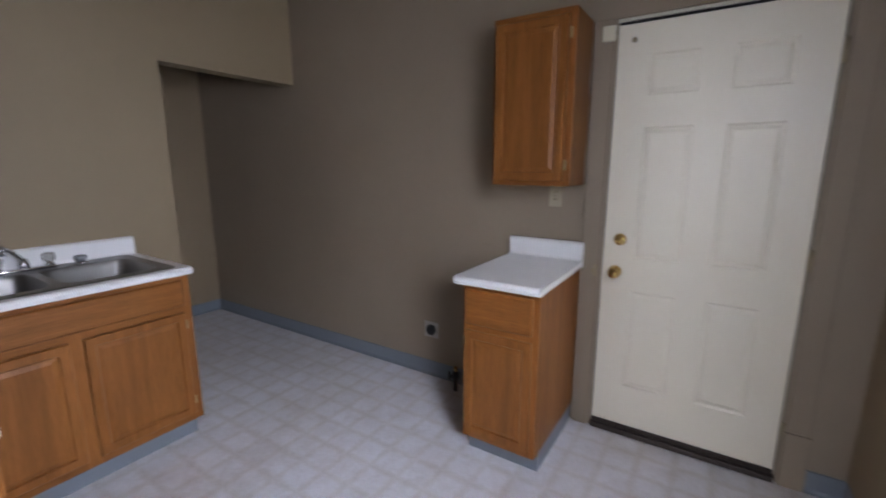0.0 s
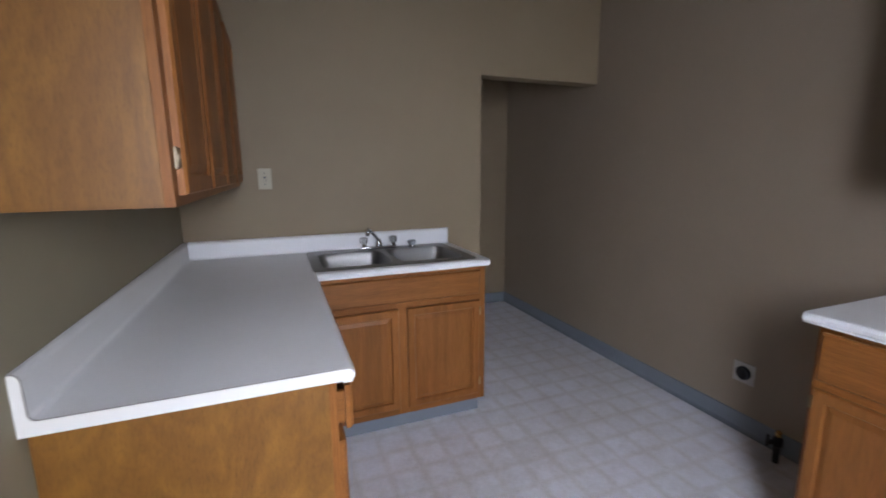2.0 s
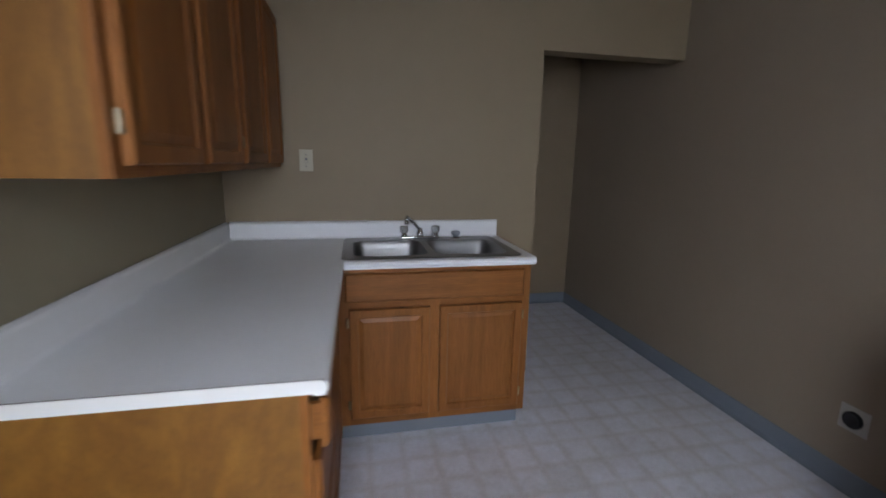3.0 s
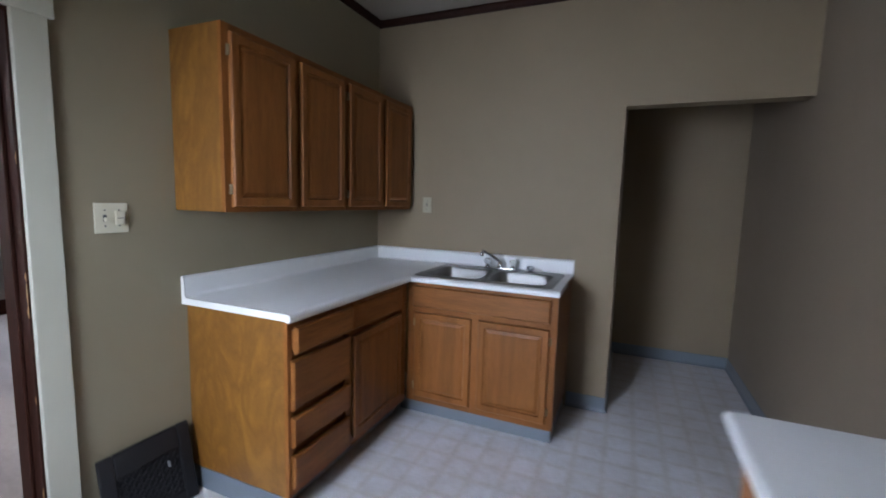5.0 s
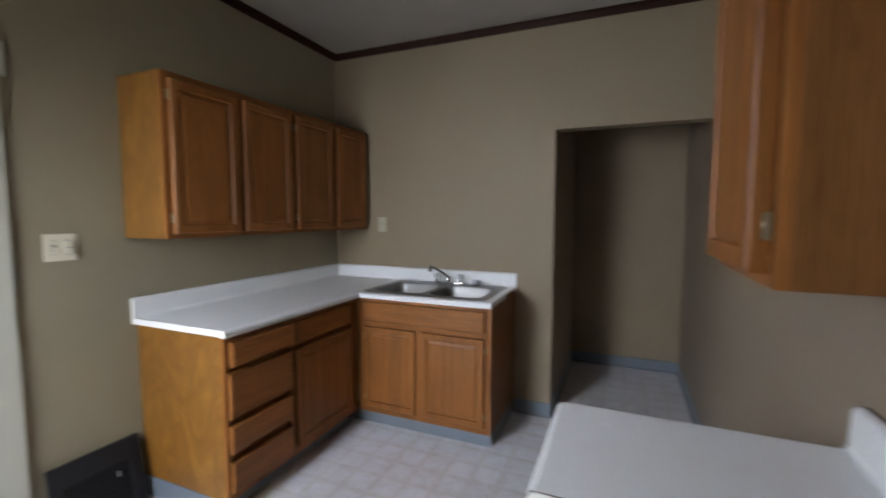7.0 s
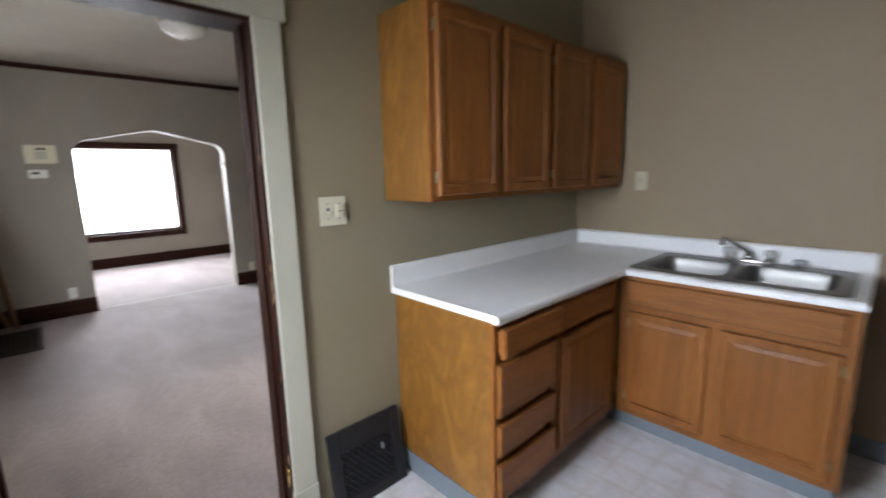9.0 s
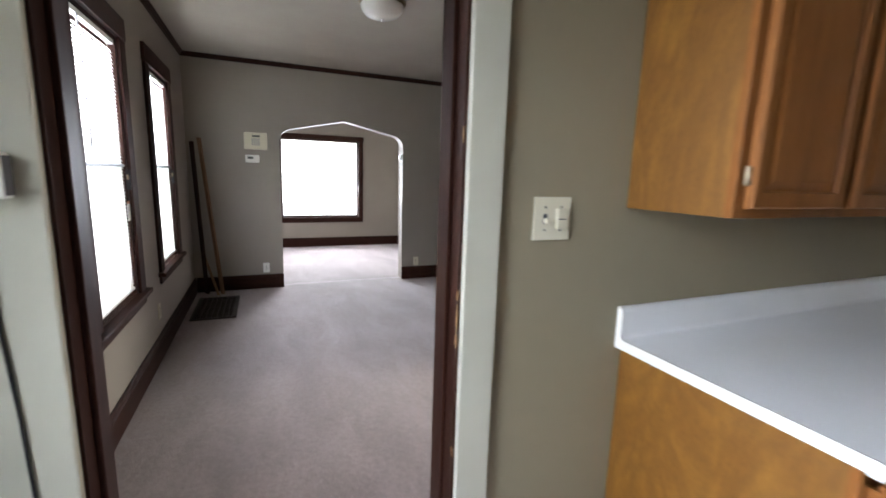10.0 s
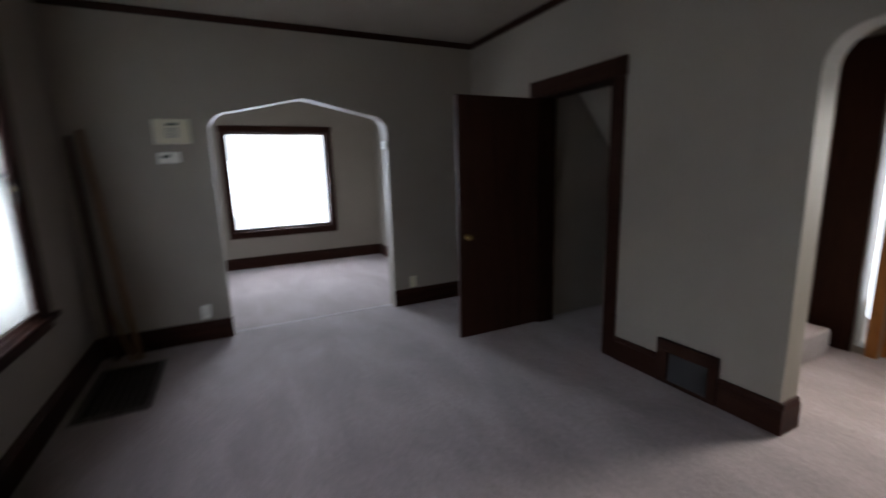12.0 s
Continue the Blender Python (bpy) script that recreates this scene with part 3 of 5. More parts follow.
crown("trim_crown_1", "x", 0.0, XE, 0.0, -1, ZK, DARKWOOD_X)
crown("trim_crown_2", "y", YS, -0.034, 0.0, 1, ZK, DARKWOOD_Y)
crown("trim_crown_3", "y", YS, -0.034, XE, -1, ZK, DARKWOOD_Y)
crown("trim_crown_4", "x", 0.034, XE - 0.034, YS, 1, ZK, DARKWOOD_X)
crown("trim_crown_5", "y", YSD, YN, XD, 1, ZD, DARKWOOD_Y)
crown("trim_crown_6", "x", XD + 0.034, XW, YN, -1, ZD, DARKWOOD_X)
crown("trim_crown_7", "x", XD + 0.034, XW, YSD, 1, ZD, DARKWOOD_X)


def cove(name, axis, a0, a1, wall, side):
    prof = [(0, 0), (0.016, 0), (0.009, 0.008), (0.004, 0.02), (0.004, 0.098), (0, 0.102)]
    return trim(name, extrude_outline([(wall + side * p, q) for p, q in prof], a0, a1, axis), COVE, "blue-grey rubber cove base along the wall", "baseboard")


cove("baseboard_1", "y", -1.83, ALC, XE, -1)
cove("baseboard_2", "x", 1.522, 1.775, 0.0, -1)
cove("baseboard_3", "y", 0.0, ALC, 1.775, 1)
cove("baseboard_4", "x", 1.78, XE - 0.005, ALC, -1)
cove("baseboard_5", "y", YS, -3.206, XE, -1)
cove("baseboard_6", "x", 0.0, XE - 0.02, YS, 1)


def board(name, axis, a0, a1, wall, side, h=0.165):
    prof = [(0, 0), (0.022, 0), (0.022, h - 0.035), (0.016, h - 0.025), (0.014, h - 0.008), (0.008, h), (0, h)]
    return trim(name, extrude_outline([(wall + side * p, q) for p, q in prof], a0, a1, axis), DARKWOOD_X if axis == "x" else DARKWOOD_Y,
                "tall dark stained wooden baseboard", "baseboard")


board("baseboard_7", "y", YSD + 0.022, ARCH[0] + 0.0, XD, 1)
board("baseboard_8", "y", ARCH[1], YN - 0.022, XD, 1)
board("baseboard_9", "x", XD, XW, YSD, 1)
board("baseboard_10", "x", XD, CL[0] - 0.10, YN, -1)
board("baseboard_11", "x", -2.49, -2.155, YN, -1)
board("baseboard_12", "x", -1.77, ARCH2[0] + 0.022, YN, -1)
board("baseboard_13", "y", YN - 0.0, YN + 0.15, ARCH2[0], 1)
board("baseboard_15", "y", -4.5, -0.17, XL, 1)
board("baseboard_16", "x", XL + 0.022, XD - 0.15, -0.17, -1)

# doorway from kitchen to dining room
DW = (-2.985, -2.172, 1.95)
trim("trim_jamb_1", box(XW - 0.012, 0.004, DW[1] - 0.022, DW[1], 0, DW[2]), DARKWOOD_V, "dark stained door jamb with worn edge")
trim("trim_jamb_2", box(XW - 0.012, 0.004, DW[0], DW[0] + 0.022, 0, DW[2]), DARKWOOD_V, "dark stained door jamb")
trim("trim_jamb_3", box(XW - 0.012, 0.004, DW[0] + 0.022, DW[1] - 0.022, DW[2] - 0.022, DW[2]), DARKWOOD_Y, "dark stained head jamb")
trim("trim_stop_1", box(-0.085, -0.045, DW[1] - 0.034, DW[1] - 0.022, 0, DW[2] - 0.022, 0.003), DARKWOOD_V, "dark stained door stop")
trim("trim_stop_2", box(-0.085, -0.045, DW[0] + 0.022, DW[0] + 0.034, 0, DW[2] - 0.022, 0.003), DARKWOOD_V, "dark stained door stop")
trim("trim_casing_1", box(0.0, 0.020, -2.186, -2.090, 0.16, 1.945, 0.004), CASING, "pale painted door casing with worn edges")
trim("trim_casing_2", box(0.0, 0.020, -3.115, -2.970, 0.0, 1.945, 0.004), CASING, "wide pale painted door casing")
trim("trim_casing_3", box(0.0, 0.022, -3.125, -2.070, 1.945, 2.075, 0.004), CASING, "pale painted head casing")
trim("trim_plinth_1", box(0.0, 0.026, -2.190, -2.086, 0.0, 0.16, 0.004), CASING, "pale painted plinth block")
trim("trim_casing_4", box(XW - 0.020, XW, -2.186, -2.080, 0.0, 1.945, 0.004), DARKWOOD_V, "dark stained door casing")
trim("trim_casing_5", box(XW - 0.020, XW, -3.085, -2.970, 0.0, 1.945, 0.004), DARKWOOD_V, "dark stained door casing")
trim("trim_casing_6", box(XW - 0.022, XW, -3.125, -2.070, 1.945, 2.075, 0.004), DARKWOOD_Y, "dark stained head casing")
trim("trim_strip", extrude_outline([(-0.085, 0.0), (-0.075, 0.005), (-0.06, 0.007), (-0.045, 0.005), (-0.035, 0.0)], DW[0] + 0.023, DW[1] - 0.023, "y"), ZINC, "thin metal carpet strip in the doorway", "threshold")
cb = thing("cable_box", (0.02, -3.045, 1.325), "small white plastic box with a dark cord on the door casing", "cable box")
part("case", box(0.0205, 0.052, -3.080, -3.006, 1.325, 1.398, 0.004), WHITEPL, cb)
part("side", box(0.024, 0.049, -3.006, -3.0035, 1.33, 1.393, 0.001), DULLED, cb, "dark grey side with a socket")
part("cord", tube([(0.026, -3.056, 1.326), (0.024, -3.052, 1.25), (0.0235, -3.048, 1.10), (0.0235, -3.040, 0.95), (0.0235, -3.034, 0.75), (0.0235, -3.024, 0.50), (0.0235, -3.020, 0.25), (0.0235, -3.012, 0.03)], 0.0032, 8), IRON, cb, "thin dark cord hanging down", True)
jamb = bpy.data.objects["trim_jamb_1"]
for z, d, w in ((0.31, 0.05, 0.006), (0.66, 0.03, 0.004), (0.97, 0.045, 0.006), (1.03, 0.075, 0.004), (1.09, 0.03, 0.005), (1.48, 0.04, 0.004)):
    chip = extrude_outline([(0.0055, z - d / 2), (0.0055, z + d / 2), (0.0055 - w, z + d * 0.2), (0.0055 - w * 1.6, z - d * 0.1)], DW[1] - 0.0228, DW[1] - 0.0215, "y")
    part("chip", chip, RAWPLY, jamb, "chipped pale bare wood")
hw = thing("hinge", (-0.02, DW[1] - 0.024, 0.19), "worn brass hinge leaf on the door jamb", "hardware")
part("leaf", box(-0.038, -0.002, DW[1] - 0.025, DW[1] - 0.0225, 0.19, 0.27, 0.001), BRASS, hw)
part("knuckle", rod((-0.0, DW[1] - 0.027, 0.19), (-0.0, DW[1] - 0.027, 0.27), 0.006, 10), BRASS, hw, smooth=True)

# back door
trim("trim_casing_7", box(XE - 0.018, XE, -2.285, -2.200, 0, 2.06, 0.004), WALL_E, "wall-coloured door casing")
trim("trim_casing_8", box(XE - 0.018, XE, -3.205, -3.12, 0.26, 2.06, 0.004), WALL_E, "wall-coloured door casing")
trim("trim_casing_9", box(XE - 0.018, XE, -3.205, -2.200, 2.06, 2.15, 0.004), WALL_E, "wall-coloured head casing")
trim("trim_plinth_3", box(XE - 0.024, XE, -3.21, -3.118, 0, 0.26, 0.004), WALL_E, "wall-coloured plinth block")
trim("trim_jamb_4", box(XE, XE + 0.14, -2.298, -2.285, 0, 2.06), WALL_E, "painted door jamb")
trim("trim_jamb_5", box(XE, XE + 0.14, -3.12, -3.107, 0, 2.06), WALL_E, "painted door jamb")
trim("trim_jamb_6", box(XE, XE + 0.14, -3.107, -2.298, 2.048, 2.06), CASING, "painted head jamb")
trim("trim_sill", box(XE - 0.02, XE + 0.14, -3.107, -2.298, 0.0, 0.028, 0.004), RUBBER, "dark worn metal door sill", "threshold")


def panel_door(name, w, h, t, cols, rows, material, label):
    """A door slab with moulded panels: cols and rows are (start, end) spans."""
    bm = bmesh.new()
    us = sorted({0, w, *[c for p in cols for c in p]})
    vs = sorted({0, h, *[r for p in rows for r in p]})
    grid = [[bm.verts.new((u, t, v)) for v in vs] for u in us]
    panels = []
    for i in range(len(us) - 1):
        for j in range(len(vs) - 1):
            f = bm.faces.new((grid[i][j], grid[i + 1][j], grid[i + 1][j + 1], grid[i][j + 1]))
            if (us[i], us[i + 1]) in cols and (vs[j], vs[j + 1]) in rows:
                panels.append(f)
    back = [bm.verts.new(p) for p in ((0, 0, 0), (w, 0, 0), (w, 0, h), (0, 0, h))]
    bm.faces.new(back)
    n, k = len(us) - 1, len(vs) - 1
    bm.faces.new([grid[i][0] for i in range(n + 1)] + [back[1], back[0]])
    bm.faces.new([grid[i][k] for i in range(n, -1, -1)] + [back[3], back[2]])
    bm.faces.new([grid[0][j] for j in range(k, -1, -1)] + [back[0], back[3]])
    bm.faces.new([grid[n][j] for j in range(k + 1)] + [back[2], back[1]])
    bmesh.ops.recalc_face_normals(bm, faces=bm.faces[:])
    for f in panels:
        bmesh.ops.inset_region(bm, faces=[f], thickness=0.012, depth=-0.006)
        bmesh.ops.inset_region(bm, faces=[f], thickness=0.010, depth=0.0)
        bmesh.ops.inset_region(bm, faces=[f], thickness=0.020, depth=0.005)
    return bm


bm = panel_door("door", 0.80, 2.012, 0.044, [(0.14, 0.345), (0.465, 0.67)], [(0.235, 0.75), (0.92, 1.545), (1.685, 1.865)], DOORPAINT, "")
door = structure("door_1", mapped(bm, "-x", -2.302, 0.032, XE + 0.055), DOORPAINT, "white painted steel six-panel back door, closed", "door")
for z, kind in ((1.04, "deadbolt"), (0.875, "door_knob")):
    if kind == "deadbolt":
        part(kind, lathe([(0.030, 0.0), (0.030, -0.008), (0.025, -0.014), (0.0, -0.016)], (XE + 0.0105, -2.378, z), "x"), BRASS, door, "polished brass deadbolt rose", True)
    else:
        k = part(kind, lathe([(0.031, 0.0), (0.031, -0.006), (0.013, -0.012), (0.011, -0.03), (0.024, -0.04), (0.027, -0.052), (0.022, -0.064), (0.0, -0.068)], (XE + 0.0105, -2.366, z), "x"), BRASS, door, "polished brass knob", True)
part("peephole", lathe([(0.012, 0.0), (0.012, -0.004), (0.0, -0.005)], (XE + 0.0105, -2.372, 1.965), "x", 14), ANTIQUE, door, "small dark brass screw cap", True)
part("bottom_sweep", box(XE + 0.002, XE + 0.0108, -3.10, -2.304, 0.028, 0.05, 0.002), RUBBER, door, "dark rubber sweep")
# solid black strip on the door's top edge, drawn for the gap's shade
trim("trim_gap", box(XE + 0.006, XE + 0.0105, -3.10, -2.304, 2.034, 2.0455), VOID, "black strip standing for the shade in the gap over the back door")
st = thing("strike_plate", (XE - 0.018, -2.262, 0.845), "small tarnished brass strike and ring on the casing", "hardware")
part("plate", box(XE - 0.0215, XE - 0.018, -2.284, -2.262, 0.845, 0.905, 0.001), ANTIQUE, st)
part("ring", lathe([(0.010, 0.0), (0.014, -0.004), (0.014, -0.012), (0.009, -0.016), (0.0, -0.014)], (XE - 0.0215, -2.268, 0.876), "x", 14), ANTIQUE, st, smooth=True)
br = thing("door_bracket", (XE - 0.018, -2.70, 2.05), "small dark metal bracket on the head casing", "hardware")
part("plate", box(XE - 0.026, XE - 0.018, -2.75, -2.66, 2.062, 2.085, 0.002), ANTIQUE, br)
part("arm", rod((XE - 0.03, -2.74, 2.066), (XE - 0.03, -2.62, 2.062), 0.006, 10), ANTIQUE, br, smooth=True)
lk = thing("door_latch", (XE - 0.018, -2.285, 1.96), "old ivory painted surface latch on the casing", "hardware")
part("keeper", box(XE - 0.040, XE - 0.018, -2.296, -2.240, 1.965, 2.03, 0.004), PLATE, lk)
part("bolt", rod((XE - 0.03, -2.30, 2.0), (XE - 0.03, -2.245, 2.0), 0.006, 10), ANTIQUE, lk, smooth=True)
for z in (0.25, 1.02, 1.82):
    hg = thing("hinge", (XE, -3.112, z), "small dark brass butt hinge on the back door", "hardware", "back door hinges")
    part("knuckle", rod((XE - 0.006, -3.111, z - 0.045), (XE - 0.006, -3.111, z + 0.045), 0.007, 10), ANTIQUE, hg, smooth=True)
    part("leaf", box(XE - 0.0005, XE + 0.003, -3.106, -3.099, z - 0.045, z + 0.045), ANTIQUE, hg)


# ---- windows ----
def window(name, face, start, width, z0, z1, wall, sashes=2, material=DARKWOOD_V, across=DARKWOOD_X, label="", stool=True):
    """A stained wooden window in a wall 0.16 thick; start is where its run along the wall begins, looking at it from the room."""
    h = z1 - z0
    c = 0.115 if sashes == 2 else 0.072
    sl = 0.042 if sashes == 2 else 0.014
    m = lambda bm: mapped(bm, face, start, z0, wall)
    top = box(-c - 0.01, width + c + 0.01, 0.0, 0.024, h, h + c + 0.012, 0.004)
    win = structure(name, m(top), across, label, "window")
    part("casing", m(box(-c, 0.0, 0.0, 0.020, 0.0, h, 0.004)), material, win)
    part("casing", m(box(width, width + c, 0.0, 0.020, 0.0, h, 0.004)), material, win)
    if stool:
        part("window_sill", m(box(-0.145, width + 0.145, -0.06, 0.05, -0.032, 0.0, 0.008)), across, win)
        part("apron", m(box(-c, width + c, 0.0, 0.018, -0.088, -0.032, 0.004)), across, win)
    else:
        part("casing", m(box(-c, width + c, 0.0, 0.020, -0.096, -0.012, 0.004)), across, win)
        part("window_sill", m(box(-c - 0.012, width + c + 0.012, -0.06, 0.026, -0.012, 0.0, 0.003)), across, win)
    j = 0.02 if sashes == 2 else 0.014
    part("jamb", m(box(0.0, j, -0.159, 0.0, 0.0, h)), material, win)
    part("jamb", m(box(width - j, width, -0.159, 0.0, 0.0, h)), material, win)
    part("head", m(box(j, width - j, -0.159, 0.0, h - j, h)), across, win)
    part("subsill", m(box(j, width - j, -0.159, -0.06, 0.0, 0.02)), across, win)
    spans = [(0.02, h - j)] if sashes == 1 else [(0.02, 0.788), (0.758, h - j)]
    for i, (s0, s1) in enumerate(spans):
        d = -0.105 if i == 0 else -0.142
        s = part("sash", m(box(j, j + sl, d - 0.032, d, s0, s1, 0.003)), material, win)
        for nm, b in (("stile", (width - j - sl, width - j, s0, s1)), ("rail", (j + sl, width - j - sl, s0, s0 + (0.014 if sashes == 1 else 0.06 if i == 0 else 0.032))),
                      ("rail", (j + sl, width - j - sl, s1 - (0.014 if sashes == 1 else 0.032 if i == 0 else 0.045), s1))):
            part(nm, m(box(b[0], b[1], d - 0.032, d, b[2], b[3], 0.003)), across if nm == "rail" else material, s)
        g = part("pane", m(box(j + sl, width - j - sl, d - 0.019, d - 0.015, s0 + 0.012, s1 - 0.012)), GLASS, s, "clear window glass")
        g.visible_shadow = False
    return win


window("window_1", "+y", W1[1], W1[1] - W1[0], W1[2], W1[3], YSD, label="tall sash window in dark stained wood, blind down")
window("window_2", "+y", W2[1], W2[1] - W2[0], W2[2], W2[3], YSD, label="tall sash window in dark stained wood, blind down")
window("window_3", "+x", LRW[0], LRW[1] - LRW[0], LRW[2], LRW[3], XL, sashes=1, across=DARKWOOD_Y, label="wide picture window in dark stained wood", stool=False)
window("window_4", "+y", KW[1], KW[1] - KW[0], KW[2], KW[3], YS, material=CASING, across=CASING, label="kitchen window in pale painted wood")


MEET = 1.383


def blind(x0, x1, z0, z1, label):
    """A white mini blind, let down, slats turned nearly shut."""
    y = YSD - 0.018
    b = thing("window_blind", ((x0 + x1) / 2, y, z0), label, "blind", "dining room blinds")
    part("headrail", box(x0, x1, y - 0.014, y + 0.014, z1 - 0.028, z1 - 0.002, 0.002), WHITEPL, b)
    part("bottom_rail", box(x0, x1, y - 0.011, y + 0.011, z0 + 0.004, z0 + 0.018, 0.003), WHITEPL, b)
    # added strip: draws the meeting rail's dark line as it shows through the slats
    part("middle_rail", box(x0, x1, y - 0.012, y + 0.014, MEET - 0.007, MEET + 0.007, 0.003), ZINC, b, "thin grey strip standing for the sash rail's shade on the slats")
    w = x1 - x0
    bm = bmesh.new()
    rows = []
    tilt = radians(122)
    for k in range(5):
        s = (k / 4 - 0.5) * 0.0255
        crown_ = 0.0016 * (1 - (2 * k / 4 - 1) ** 2)
        p = (s * math.cos(tilt) - crown_ * math.sin(tilt), s * math.sin(tilt) + crown_ * math.cos(tilt))
        rows.append((bm.verts.new((-w / 2, p[0], p[1])), bm.verts.new((w / 2, p[0], p[1]))))
    for p, q in zip(rows, rows[1:]):
        bm.faces.new((p[0], p[1], q[1], q[0]))
    me = bpy.data.meshes.new("slat")
    bm.to_mesh(me)
    bm.free()
    me.materials.append(SLAT)
    n = int((z1 - z0 - 0.06) / 0.0205)
    for i in range(n):
        o = new("slat", me)
        o.parent = b
        o.location = (random.uniform(-0.001, 0.001), 0, 0.028 + i * 0.0205)
        o.rotation_euler = (random.uniform(-0.04, 0.04), 0, 0)
    for f in (0.18, 0.82):
        part("cord", rod((x0 + w * f, y + 0.013, z0 + 0.01), (x0 + w * f, y + 0.013, z1 - 0.02), 0.0009, 6), WHITEPL, b)
    part("wand", rod((x1 - 0.10, y + 0.022, z1 - 0.03), (x1 - 0.115, y + 0.026, z1 - 0.62), 0.004, 8), ZINC, b, "grey tilt wand", True)
    return b


blind(W1[0] + 0.024, W1[1] - 0.024, W1[2] + 0.03, W1[3] - 0.022, "white mini blind let down, slats nearly shut")
blind(W2[0] + 0.024, W2[1] - 0.024, W2[2] + 0.03, W2[3] - 0.022, "white mini blind let down, slats nearly shut")

# tag and sash lock at the first window, latch at the second
tg = thing("paper_tag", (W1[0] + 0.03, YSD - 0.01, 1.08), "small white paper tag with an orange band on the window jamb", "tag")
part("sheet", box(W1[0] + 0.021, W1[0] + 0.070, YSD + 0.001, YSD + 0.003, 1.06, 1.16), WHITEPL, tg)
part("band", box(W1[0] + 0.021, W1[0] + 0.070, YSD + 0.0031, YSD + 0.004, 1.16, 1.175), mat("orange_print", (0.55, 0.16, 0.04), 0.5), tg, "orange printed band")
for wd in (W1, W2):
    lc = thing("sash_latch", (wd[0] + 0.024, YSD - 0.015, 1.27), "dark metal sash latch on the window jamb", "hardware", "sash latches")
    part("plate", box(wd[0] + 0.020, wd[0] + 0.026, YSD - 0.003, YSD + 0.021, 1.24, 1.36, 0.002), IRON, lc)
    part("lever", box(wd[0] + 0.026, wd[0] + 0.040, YSD + 0.004, YSD + 0.014, 1.30, 1.33, 0.003), ANTIQUE, lc)

# ---- kitchen cabinets ----


def hinges(parent, face, u, zs, n):
    for z in zs:
        k = part("hinge", mapped(box(-0.006, 0.006, 0.0, 0.007, -0.022, 0.022, 0.002), face, u, z, n), ANTIQUE, parent, "antique brass hinge")
        part("barrel", mapped(rod((0, 0.008, -0.019), (0, 0.008, 0.019), 0.004, 8), face, u, z, n), ANTIQUE, k, smooth=True)


def west_unit(name, y0, y1, fronts, label, end):
    """A base cabinet against the west wall that looks east; fronts: (kind, y0, y1, z0, z1)."""
    c = thing(name, (0.30, (y0 + y1) / 2, 0), label, "cabinet", "base cabinets")
    part("body", box(0.004, 0.571, y0 + 0.001, y1 - 0.001, 0.102, 0.881), PLY, c)
    part("stile", box(0.571, 0.590, y0 + 0.001, y0 + 0.03, 0.102, 0.881, 0.001), OAK_V, c)
    part("stile", box(0.571, 0.590, y1 - 0.03, y1 - 0.001, 0.102, 0.881, 0.001), OAK_V, c)
    part("rail", box(0.571, 0.590, y0 + 0.03, y1 - 0.03, 0.845, 0.881), OAK_Y, c)
    part("rail", box(0.571, 0.590, y0 + 0.03, y1 - 0.03, 0.102, 0.15), OAK_Y, c)
    part("cavity", box(0.5712, 0.575, y0 + 0.03, y1 - 0.03, 0.15, 0.845), OAK_Y, c)
    part("toe_kick", box(0.02, 0.515, y0 + 0.001, y1 - 0.001, 0.0, 0.102), COVE, c, "blue-grey rubber toe kick")
    if end:
        part("end_base", box(0.004, 0.575, y0 - 0.004, y0 + 0.001, 0.0, 0.102), COVE, c, "blue-grey rubber base strip")
    for kind, a0, a1, z0, z1 in fronts:
        if kind == "drawer":
            ajar = 0.020 if end and z1 > 0.8 else 0.0
            d = part("drawer_front", mapped(slab_front(a1 - a0, z1 - z0), "+x", a0, z0, 0.591 + ajar), OAK_Y, c)
            if ajar:
                part("drawer_side", box(0.575, 0.611, a0 + 0.012, a0 + 0.024, z0 + 0.012, z1 - 0.02), OAK_X, d)
                part("drawer_side", box(0.575, 0.611, a1 - 0.024, a1 - 0.012, z0 + 0.012, z1 - 0.02), OAK_X, d)
        else:
            d = part("door", mapped(raised_door(a1 - a0, z1 - z0), "+x", a0, z0, 0.591), OAK_V, c)
            hinges(d, "+x", a1 + 0.006, (z0 + 0.07, z1 - 0.07), 0.591)
    return c


west_unit("base_cabinet", -1.635, -1.206, [("drawer", -1.618, -1.225, 0.735, 0.852), ("drawer", -1.618, -1.225, 0.490, 0.705),
          ("drawer", -1.618, -1.225, 0.325, 0.455), ("drawer", -1.618, -1.225, 0.140, 0.285)], "honey oak base cabinet with four slab drawers, top one ajar", True)
west_unit("base_cabinet", -1.204, -0.602, [("drawer", -1.185, -0.69, 0.722, 0.852), ("door", -1.185, -0.69, 0.150, 0.690)], "honey oak base cabinet with one drawer over a door", False)

sb = thing("sink_cabinet", (1.08, -0.30, 0), "honey oak sink cabinet with false front and two doors", "cabinet", "base cabinets")
part("body", box(0.594, 1.515, -0.571, -0.004, 0.102, 0.74), OAK_V, sb)
part("end_panel", box(1.500, 1.5165, -0.571, -0.003, 0.74, 0.881), OAK_V, sb)
for x0, x1 in ((0.592, 0.655), (1.018, 1.072), (1.475, 1.517)):
    part("stile", box(x0, x1, -0.590, -0.571, 0.102, 0.881, 0.001), OAK_V, sb)
for z0, z1 in ((0.838, 0.881), (0.690, 0.725), (0.102, 0.160)):
    part("rail", box(0.655, 1.018, -0.590, -0.571, z0, z1), OAK_X, sb)
    part("rail", box(1.072, 1.475, -0.590, -0.571, z0, z1), OAK_X, sb)
part("false_front", mapped(slab_front(0.845, 0.132), "-y", 0.635, 0.722, -0.591), OAK_X, sb)
